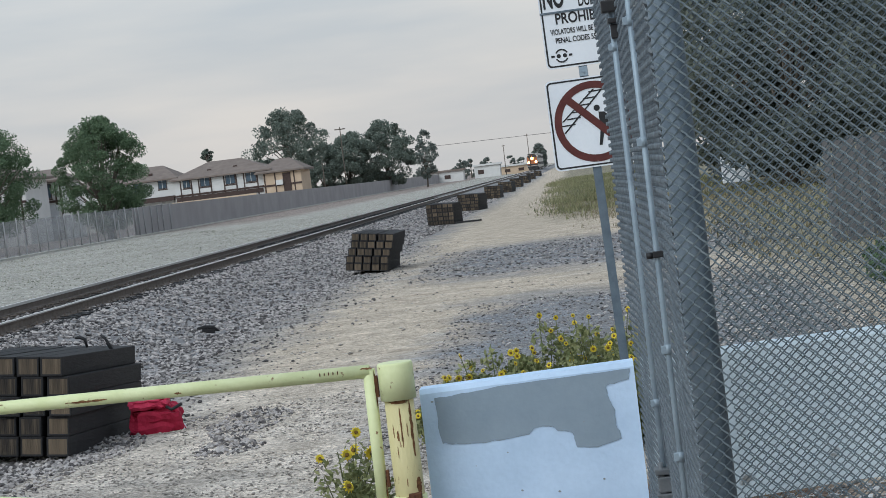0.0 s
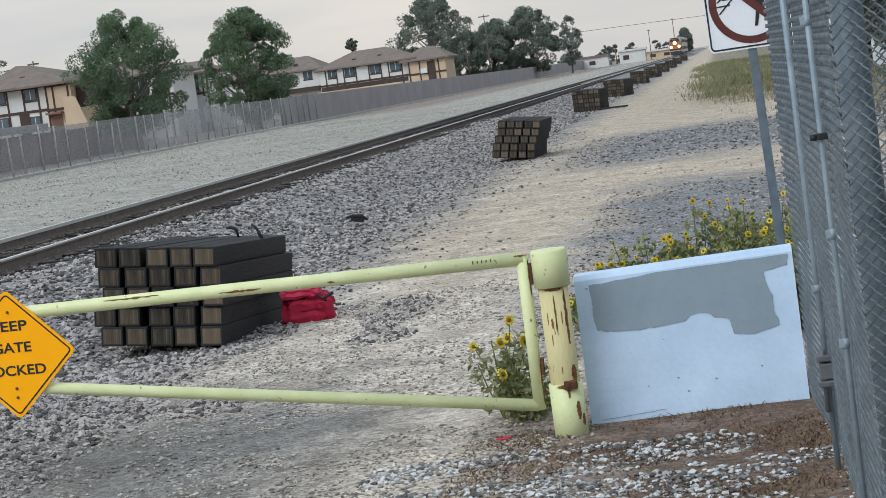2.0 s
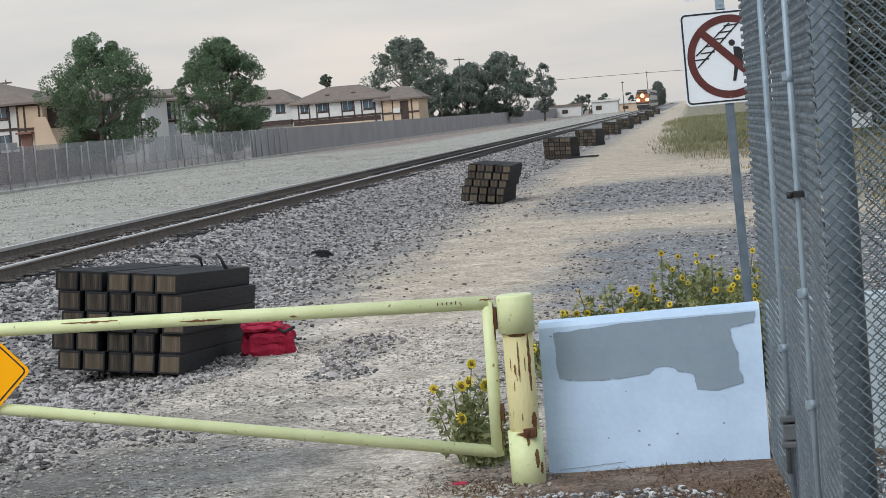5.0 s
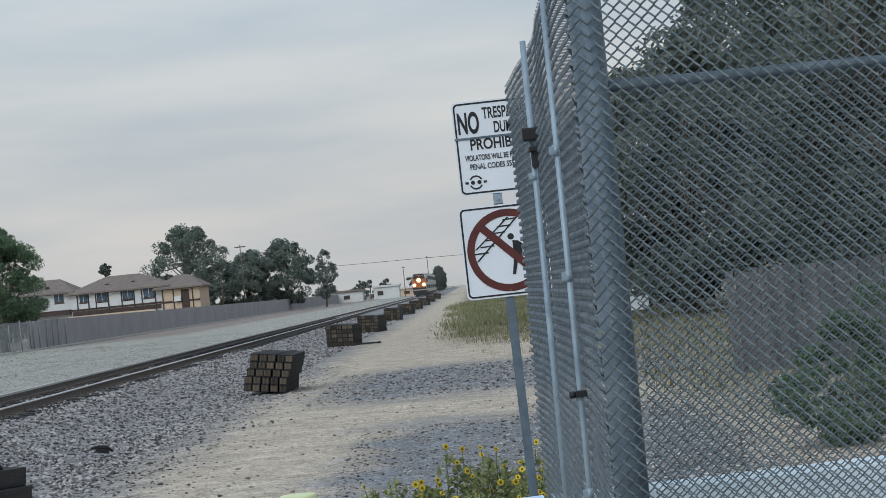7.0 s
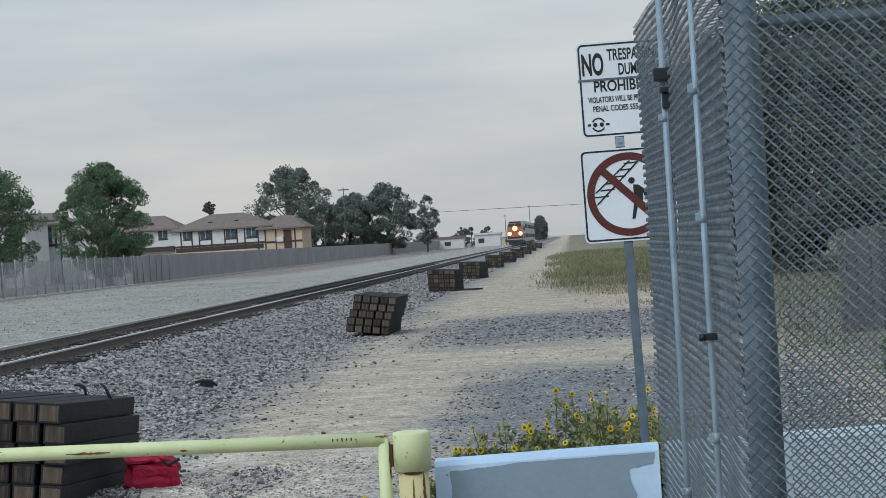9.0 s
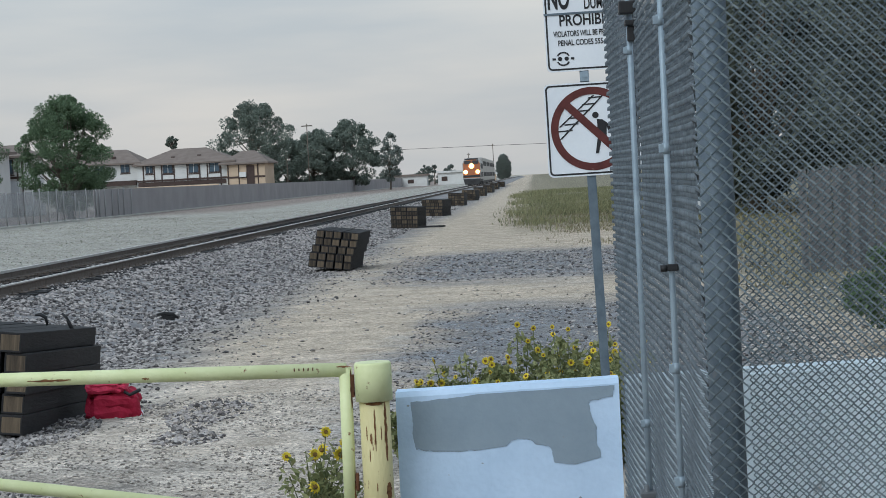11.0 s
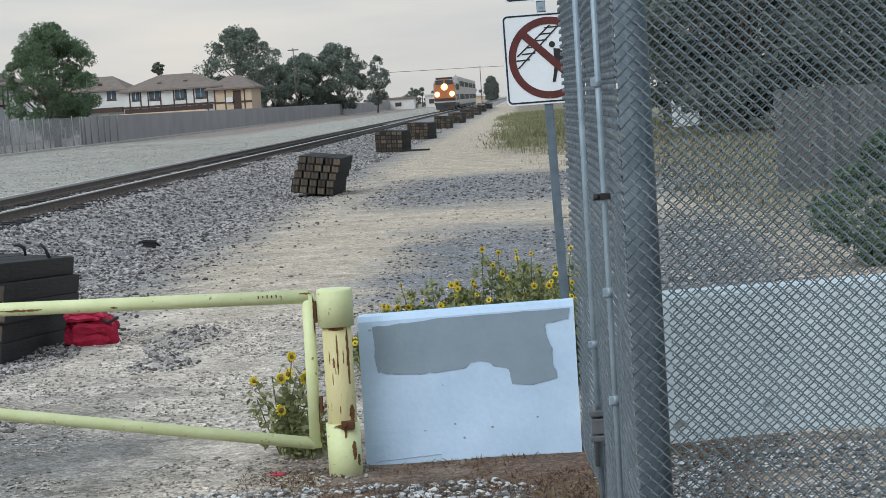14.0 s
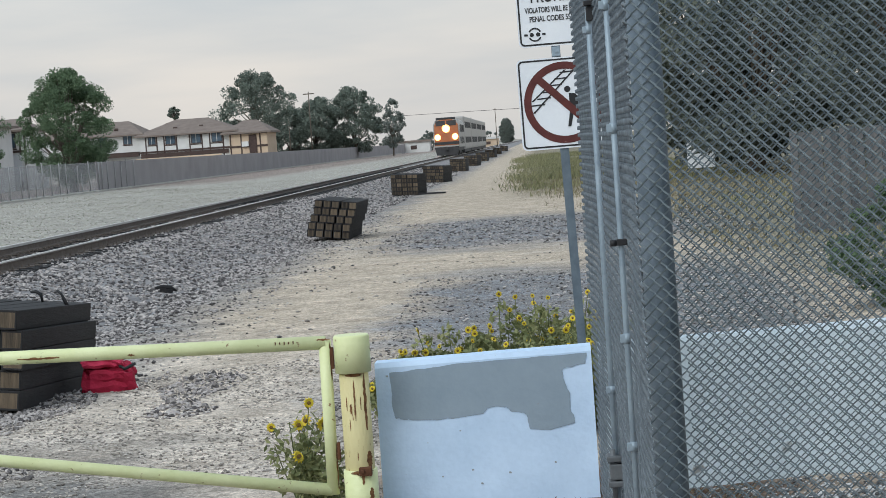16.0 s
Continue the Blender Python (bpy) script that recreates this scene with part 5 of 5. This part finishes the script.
for sx in (-1, 1):
    for k in range(5):
        part("side_grille", _bm_box(sx * 1.46 - 0.02, sx * 1.46 + 0.02, 3.2 + 2.7 * k, 4.9 + 2.7 * k, 2.65, 3.5), M["loco_dark"], train)
        part("side_panel", _bm_box(sx * 1.46 - 0.015, sx * 1.46 + 0.015, 3.0 + 2.7 * k, 4.2 + 2.7 * k, 1.3, 2.1), M["loco_dark"], train)
    part("cab_window", _bm_box(sx * 1.46 - 0.02, sx * 1.46 + 0.02, 1.1, 2.3, 2.9, 3.6), M["glass"], train)


def wheelset(parent, y):
    for sx in (-1, 1):
        bm = bmesh.new()
        tube(bm, [(sx * 0.68, y, 0.47), (sx * 0.82, y, 0.47)], 0.5, 20)
        part("wheel", bm, M["loco_dark"], parent)


for y in (2.2, 4.8, 12.7, 15.3):
    wheelset(train, y)
for k in range(4):
    y0 = 18.3 + 26.2 * k
    c = part("coach", _bm_box(-1.45, 1.45, y0, y0 + 25.4, 0.6, 4.6, 0.2), M["loco_white"], train, "white double-deck coach")
    for z in (1.35, 3.2):
        for j in range(9):
            for sx in (-1, 1):
                part("window", _bm_box(sx * 1.46 - 0.02, sx * 1.46 + 0.02, y0 + 1.8 + 2.5 * j, y0 + 3.5 + 2.5 * j, z, z + 0.75), M["loco_dark"], c)
    part("skirt", _bm_box(-1.3, 1.3, y0 + 0.3, y0 + 25, 0.25, 0.62), M["loco_dark"], c)
    for y in (y0 + 2.2, y0 + 4.6, y0 + 20.8, y0 + 23.2):
        wheelset(train, y)


# ---- sleepers under the rails ----
track = thing("track_sleepers", pose(TRACK_X, 0, 0), "row of dark wooden sleepers bedded in ballast under the rails", "sleepers")
bm = bmesh.new()
box(bm, -1.3, 1.3, -0.11, 0.11, 0.24, 0.425, 0.008)
TSL = finish("sleeper", bm, M["tie_tar"])
bm = bmesh.new()
box(bm, -0.19, 0.19, -0.09, 0.09, 0.425, 0.44)
for q in (-0.1, 0.1):
    tube(bm, [(q, 0.03, 0.43), (q, 0.03, 0.48)], 0.018, 6)
PLATE = finish("tie_plate", bm, M["rail_rust"])
rng = random.Random(21)
for i in range(300):
    o = part("sleeper", TSL, None, track)
    o.matrix_basis = pose(rng.uniform(-0.05, 0.05), 14 + 0.5 * i, rng.uniform(-0.012, 0.006), 0, 0, rng.uniform(-1, 1))
    if i < 110:
        for s in (-0.75, 0.75):
            part("tie_plate", PLATE, None, o).matrix_basis = pose(s, 0, 0)


# ---- stones ----
def stones(n, x0, x1, y0, y1, s0, s1, zf, seed, power=1.0):
    r = np.random.default_rng(seed)
    x = r.uniform(x0, x1, n)
    y = y0 + (y1 - y0) * r.uniform(0, 1, n) ** power
    s = s0 + (s1 - s0) * r.uniform(0, 1, n) ** 2.6
    z = np.array([zf(a, b) for a, b in zip(x, y)])
    return np.stack([x, y, z + s * 0.2], 1), s


def bed(x, y):
    return max(gz(x, y), ballast_z(x) + (bump2(x, y, 1.3, 0.03) + bump2(x, y, 0.4, 0.03)))


p, s = stones(26000, -8.3, -5.2, 16.5, 62, 0.016, 0.046, bed, 1, 1.6)
scatter("ballast_stones", p, s, M["ballast_stone"], "loose crushed grey ballast stones on the slope", "gravel", 0.75, 1)
p, s = stones(9000, -8.6, -5.3, 60, 150, 0.03, 0.06, bed, 42, 1.3)
scatter("ballast_stones", p, s, M["ballast_stone"], "crushed ballast stones further along the slope", "gravel", 0.75, 42)
p, s = stones(7000, -9.2, -8.0, 14, 80, 0.02, 0.045, bed, 2, 1.4)
scatter("ballast_stones", p, s, M["ballast_stone"], "crushed ballast stones beside the near rail", "gravel", 0.75, 2)
p, s = stones(5000, -10.7, -9.4, 14, 80, 0.02, 0.045, bed, 12, 1.4)
scatter("ballast_stones", p, s, M["ballast_stone"], "crushed ballast stones between the rails", "gravel", 0.75, 12)
p, s = stones(9000, -8.3, -4.4, 11.5, 18, 0.008, 0.032, bed, 33, 1.0)
scatter("ballast_stones", p, s, M["ballast_stone"], "crushed grey stones spilling before the sleepers", "gravel", 0.8, 33)
p, s = stones(16000, -6.0, -2.6, 14.0, 21, 0.007, 0.03, gz, 34, 1.0)
k = np.array([noise.noise((a * 0.8, b * 0.45, 3)) - 0.25 * (a + 4.6) > -0.12 for a, b, c in p])
p, s = p[k], s[k]
scatter("ballast_stones", p, s, M["ballast_stone"], "dense crushed stone at the foot of the sleepers", "gravel", 0.8, 34)
p, s = stones(40000, -6.2, -0.95, 9.2, 21, 0.0035, 0.02, gz, 3, 1.5)
k = np.array([noise.noise((a * 0.9, b * 0.5, 11)) + 0.5 * noise.noise((a * 3, b * 1.6, 5)) > -0.28 for a, b, c in p])
p, s = p[k], s[k]
scatter("gravel_stones", p, s, M["stone"], "small pale gravel scattered before the sleepers", "gravel", 0.6, 3)
p, s = stones(24000, -2.2, 2.6, 8.8, 11.6, 0.004, 0.024, gz, 4)
k = np.array([noise.noise((a * 1.1, b * 2.2, 7)) + 0.35 * noise.noise((a * 4, b * 6, 3)) > -0.07 + 0.5 * (b > 11.3) for a, b, c in p])
p, s = p[k], s[k]
scatter("gravel_stones", p, s, M["white_stone"], "pale rounded pebbles in front of the barrier", "gravel", 0.65, 4)
r_ = np.random.default_rng(31)
n_ = 5000
x_ = -5.7 + np.abs(r_.normal(0, 0.75, n_))
y_ = 20 + 45 * r_.uniform(0, 1, n_) ** 1.4
s_ = 0.01 + 0.03 * r_.uniform(0, 1, n_) ** 2
scatter("ballast_stones", np.stack([x_, y_, np.array([gz(a, b) for a, b in zip(x_, y_)]) + 0.2 * s_], 1), s_, M["ballast_stone"], "stray ballast stones at the foot of the slope", "gravel", 0.65, 32)
p, s = stones(2200, -5.5, 3.5, 20, 62, 0.008, 0.035, gz, 5, 1.6)
scatter("gravel_stones", p, s, M["stone"], "scattered stones on the dirt road", "gravel", 0.6, 5)
p, s = stones(9000, -1.9, 3.2, 16, 33, 0.008, 0.03, gz, 15, 1.3)
scatter("gravel_stones", p, s, M["ballast_stone"], "blue-grey crushed gravel patch behind the flowers", "gravel", 0.6, 15)
p, s = stones(6000, -3.6, 4.5, 41.5, 56, 0.012, 0.045, gz, 16, 1.0)
scatter("gravel_stones", p, s, M["ballast_stone"], "blue-grey crushed gravel band across the dirt road", "gravel", 0.6, 16)
p, s = stones(6000, 0.35, 3.0, 8.6, 11.95, 0.004, 0.02, gz, 41)
k = np.array([noise.noise((a * 1.7, b * 2.2, 17)) > -0.15 for a, b, c in p])
p, s = p[k], s[k]
scatter("gravel_stones", p, s, M["white_stone"], "pale and dark pebbles before the bare concrete barrier", "gravel", 0.7, 41)
p, s = stones(5000, 0.6, 5.5, 12.6, 36, 0.015, 0.04, gz, 6, 1.4)
scatter("gravel_stones", p, s, M["stone"], "grey gravel behind the fence", "gravel", 0.6, 6)
p, s = stones(6000, -30, -13.5, 36, 130, 0.02, 0.055, gz, 7, 1.4)
scatter("gravel_stones", p, s, M["pale_stone"], "pale stones on the far side of the track", "gravel", 0.5, 7)


# ---- plants ----
M["stubble"] = material("stubble", (0.2, 0.2, 0.155), (0.36, 0.35, 0.285), 0.5, 0.9, island=0.8)

def blades(name, n, area, h0, h1, w, mat, label, seed, lean=0.35, dense=None, edge=False):
    r = np.random.default_rng(seed)
    x0, x1, y0, y1 = area
    x, y = r.uniform(x0, x1, n), r.uniform(y0, y1, n)
    if edge:
        k = x > np.interp(y, (54, 63, 74, 84, 110, 170, 324), (2.2, 1.1, 0.35, -0.7, -1.3, -1.8, -2.5)) + 0.5 * r.normal(0, 1, n)
        x, y = x[k], y[k]
        n = len(x)
    if dense:
        k = np.array([noise.noise((a * dense, b * dense, seed)) for a, b in zip(x, y)]) > r.normal(0.0, 0.22, n)
        x, y = x[k], y[k]
    n = len(x)
    z = np.array([gz(a, b) for a, b in zip(x, y)]) - 0.01
    h = h0 + (h1 - h0) * r.uniform(0, 1, n) ** 1.6
    a = r.uniform(0, 2 * np.pi, n)
    d = np.stack([np.cos(a), np.sin(a)], 1)
    b = r.normal(0, lean, (n, 2)) * h[:, None]
    ww = w * r.uniform(0.6, 1.4, n)
    base = np.stack([x, y, z], 1)
    v = np.zeros((n, 5, 3))
    v[:, 0] = base; v[:, 1] = base; v[:, 2] = base; v[:, 3] = base; v[:, 4] = base
    v[:, 0, :2] -= d * ww[:, None]; v[:, 1, :2] += d * ww[:, None]
    for i, u, q in ((2, 0.75, 0.5), (3, -0.75, 0.5)):
        v[:, i, :2] += d * ww[:, None] * u + b * 0.35
        v[:, i, 2] += h * q
    v[:, 4, :2] += b
    v[:, 4, 2] += h
    f = []
    for i in range(n):
        o = 5 * i
        f += [(o, o + 1, o + 2, o + 3), (o + 3, o + 2, o + 4)]
    me = bpy.data.meshes.new(name)
    me.from_pydata(v.reshape(-1, 3), [], f)
    me.materials.append(mat)
    return tagged(new(name, me), label, "grass", "", "stuff")


blades("dry_stubble", 26000, (-33, -14, 40, 150), 0.015, 0.06, 0.03, M["stubble"], "dry grey-green stubble on the far side of the track", 8, 0.7, dense=0.2)
blades("tall_weeds", 90000, (-2.5, 9, 74, 240), 0.06, 0.36, 0.016, M["weed"], "tall green and yellow weeds beside the dirt road", 1, dense=0.12, edge=True)
blades("dry_grass", 30000, (-1.6, 8, 58, 110), 0.03, 0.16, 0.01, M["dry_grass"], "dry straw-coloured grass along the dirt road", 2, dense=0.25, edge=True)
blades("dry_grass", 22000, (3.0, 22, 34, 90), 0.05, 0.28, 0.016, M["dry_grass"], "dry grass field behind the corner fence", 3, dense=0.2)
blades("low_weeds", 34000, (-1.7, 1.2, 9.4, 11.93), 0.008, 0.04, 0.005, M["low_weed"], "low brown and olive weeds at the foot of the barrier", 4, 0.9, dense=1.6)
blades("low_weeds", 9000, (5, 24, 24, 60), 0.06, 0.35, 0.02, M["weed"], "green weeds behind the corner fence", 6, dense=0.15)


def flower_mesh(r):
    bm = bmesh.new()
    n = 11
    for k in range(n):
        a = 2 * math.pi * k / n
        d, e = Vector((math.cos(a), 0, math.sin(a))), Vector((-math.sin(a), 0, math.cos(a)))
        q = [d * r * 0.25 - e * r * 0.1, d * r * 0.7 - e * r * 0.2 + Vector((0, -0.006, 0)), d * r + Vector((0, 0.004, 0)), d * r * 0.7 + e * r * 0.2 + Vector((0, -0.006, 0)), d * r * 0.25 + e * r * 0.1]
        bm.faces.new([bm.verts.new(c) for c in q])
    rings = tube(bm, [(0, 0.004, 0), (0, -0.012, 0)], [r * 0.36, r * 0.28], 8, mi=1)
    return finish("flower", bm, [M["petal"], M["seed_disc"]])


FLOWER = flower_mesh(0.031)


def sunflower_bush(x, y, h, spread, flowers, seed, label, leaves=700, bloom=1.0):
    r = random.Random(seed)
    t = thing("sunflower_bush", pose(x, y, gz(x, y)), label, "flowering plant", "wild sunflowers")
    bm = bmesh.new()
    tips = []
    for k in range(flowers + 6):
        a, q = r.uniform(0, 6.28), r.uniform(0.1, 1) ** 0.5
        tip = Vector((spread * q * math.cos(a), spread * 0.7 * q * math.sin(a), h * r.uniform(0.5, 1.0) * (1.05 - 0.35 * q)))
        b = Vector((tip.x * 0.15, tip.y * 0.15, -0.03))
        tube(bm, [b, b.lerp(tip, 0.5) + Vector((r.uniform(-.04, .04), 0, 0.04)), tip], [0.006, 0.0045, 0.003], 5)
        tips.append((b, tip))
    tagged(part("stem", bm, M["weed_stem"], t), kind="stuff")
    nrng = np.random.default_rng(seed)
    cen, rad = [], []
    for b, tip in tips:
        for u in (0.35, 0.6, 0.85):
            cen.append(tuple(b.lerp(tip, u)))
            rad.append(0.09)
    v, f = leaf_cloud(cen, rad, max(4, leaves // len(cen)), 0.026, nrng, 1.0)
    me = bpy.data.meshes.new("leaves")
    me.from_pydata(v, [], f)
    me.materials.append(M["leaf_light"])
    tagged(part("foliage", me, None, t), kind="stuff")
    for b, tip in tips[:flowers]:
        o = part("flower", FLOWER, None, t)
        sc = bloom * r.uniform(0.7, 1.25)
        o.matrix_basis = pose(tip.x, tip.y - 0.01, tip.z, r.uniform(-50, 25), r.uniform(0, 60), r.uniform(-50, 50)) @ Matrix.Diagonal((sc, sc, sc, 1))
    return t


sunflower_bush(-1.52, 12.5, 0.72, 0.24, 7, 1, "leggy wild sunflower plant with yellow heads behind the gate", 560, 1.5)
sunflower_bush(-1.38, 12.35, 0.52, 0.2, 3, 2, "leafy wild sunflower plant at the gate post", 520, 1.2)
i = 3
for x, y, h, sp, n in ((-1.0, 15.0, 0.72, 0.4, 17), (-0.65, 15.4, 0.9, 0.45, 15), (-0.25, 15.8, 1.08, 0.48, 20), (0.12, 15.4, 1.14, 0.45, 19), (0.45, 14.9, 1.0, 0.42, 15), (-0.45, 14.3, 0.82, 0.42, 11), (0.05, 14.4, 0.9, 0.42, 13)):
    sunflower_bush(x, y, h, sp, int(n * 1.4), i, "wild sunflowers in yellow bloom behind the barrier", 4600, 0.85)
    i += 1


# ---- small things ----
def lump(w, d, h, seed, cuts=5, k=0.12):
    """A soft slumped box."""
    bm = bmesh.new()
    bmesh.ops.create_cube(bm, size=1)
    bmesh.ops.subdivide_edges(bm, edges=bm.edges, cuts=cuts, use_grid_fill=True)
    for v in bm.verts:
        c = v.co.copy()
        rr = 1 - 0.16 * (abs(c.x * 2) ** 4 * abs(c.y * 2) ** 4 + abs(c.x * 2) ** 4 * abs(c.z * 2) ** 4 + abs(c.y * 2) ** 4 * abs(c.z * 2) ** 4)
        nz = noise.noise_vector((c.x * 3 + seed, c.y * 3, c.z * 3))
        v.co = Vector((c.x * w * rr, c.y * d * rr, (c.z + 0.5) * h * rr)) + nz * k * min(w, d, h)
    return bm


SCRAP_X, SCRAP_Y = -1.49, 11.8
bag = thing("duffel_bag", pose(-4.2, 19.5, -0.08, 0, 0, 8), "crumpled red fabric bag leaning against the sleepers", "bag")
part("body", lump(0.5, 0.36, 0.31, 3, 6, 0.2), M["red_cloth"], bag, "deep red sagging bag body")
bm = lump(0.40, 0.30, 0.10, 7, 5, 0.3)
for v in bm.verts:
    v.co += Vector((-0.05, -0.03, 0.28))
part("flap", bm, M["red_bright"], bag, "brighter red folded flap")
bm = bmesh.new()
tube(bm, [(0.12, -0.16, 0.29), (0.17, -0.19, 0.26), (0.22, -0.17, 0.28), (0.27, -0.15, 0.3)], 0.016, 8)
part("buckle", bm, M["black_paint"], bag, "black plastic buckle")
bm = lump(0.06, 0.07, 0.1, 9, 3, 0.3)
for v in bm.verts:
    v.co += Vector((0.25, -0.08, 0.0))
part("pale_lining", bm, M["sign_white"], bag, "pale torn lining")

scrap = lump(0.09, 0.07, 0.012, 5, 4, 0.5)
solid("cloth_scrap", scrap, M["red_bright"], "small faded red scrap lying on the gravel by the gate post", "scrap", m=pose(SCRAP_X, SCRAP_Y, gz(SCRAP_X, SCRAP_Y) + 0.002, 0, 0, 20))

wood = thing("wood_scrap", pose(-5.95, 32.2, 0.12, 0, 12, 20), "dark splintered piece of timber on the ballast", "wood scrap")
bm = bmesh.new()
tube(bm, [(-0.17, 0, 0.0), (-0.06, 0.01, 0.03), (0.08, 0, 0.035), (0.18, -0.01, -0.005)], [0.015, 0.035, 0.04, 0.012], 7)
part("splinter", bm, M["tie_tar"], wood)
part("chip", _bm_box(-0.09, 0.12, -0.035, 0.02, -0.05, 0.01, 0.008), M["tie_tar"], wood)

strap = thing("steel_strap", pose(-4.64, 19.8, 0.83), "cut black steel strap curling up from the sleepers", "strap")
bm = bmesh.new()
tube(bm, [(0.02, 0, -0.04), (-0.01, 0, 0.03), (-0.03, 0, 0.08), (-0.07, 0, 0.12)], [0.02, 0.018, 0.016, 0.012], 6)
part("strap_end", bm, M["black_paint"], strap)
strap2 = thing("steel_strap", pose(-4.92, 19.8, 0.9), "short cut black strap on the sleepers", "strap")
bm = bmesh.new()
tube(bm, [(0.06, 0, -0.06), (0.05, 0, 0.02), (0.0, 0, 0.05), (-0.05, 0, 0.045)], [0.014, 0.02, 0.02, 0.012], 6)
part("strap_end", bm, M["black_paint"], strap2)
plank = solid("loose_sleeper", _bm_box(-0.11, 0.11, 0, 2.2, 0, 0.07, 0.01), M["tie_tar"], "flat dark plank lying on the road edge", "plank", m=pose(-4.0, 87.5, -0.01, 0, 0, 60))


# ---- parked cars by the houses ----


def parked_car(x, y, yaw, mat, label):
    c = thing("parked_car", pose(x, y, 1.2, 0, 0, yaw), label, "car", "parked cars by the houses")
    part("body", lump(4.4, 1.75, 0.72, 1, 5, 0.02), mat, c).matrix_basis = pose(0, 0, 0.28)
    bm = bmesh.new()
    lo, hi = [(-1.5, -0.8), (1.2, -0.8), (1.2, 0.8), (-1.5, 0.8)], [(-1.0, -0.62), (0.5, -0.62), (0.5, 0.62), (-1.0, 0.62)]
    a = [bm.verts.new((p, q, 0.95)) for p, q in lo]
    d = [bm.verts.new((p, q, 1.4)) for p, q in hi]
    for i in range(4):
        bm.faces.new((a[i], a[(i + 1) % 4], d[(i + 1) % 4], d[i]))
    part("window_band", bm, M["glass"], c)
    part("roof_panel", _bm_box(-1.05, 0.55, -0.65, 0.65, 1.385, 1.44, 0.02), mat, c)
    for wx in (-1.35, 1.35):
        for wy in (-0.8, 0.8):
            bm = bmesh.new()
            tube(bm, [(wx, wy - 0.1, 0.32), (wx, wy + 0.1, 0.32)], 0.32, 14)
            part("wheel", bm, M["loco_dark"], c)


parked_car(-54.2, 271, 8, M["car_white"], "white car parked on the slab before the apartment house")
parked_car(-48.6, 272, -5, M["car_white"], "white car parked on the slab before the apartment house")
parked_car(-59.4, 271, 4, M["car_grey"], "dark grey car parked on the slab before the apartment house")


def motions():
    walk(train, [(t, pose(TRACK_X, 232 + 20.5 * (16 - t), RAIL_TOP + 0.03)) for t in (0.0, 4.0, 8.0, 12.0, 16.0)])


motions()
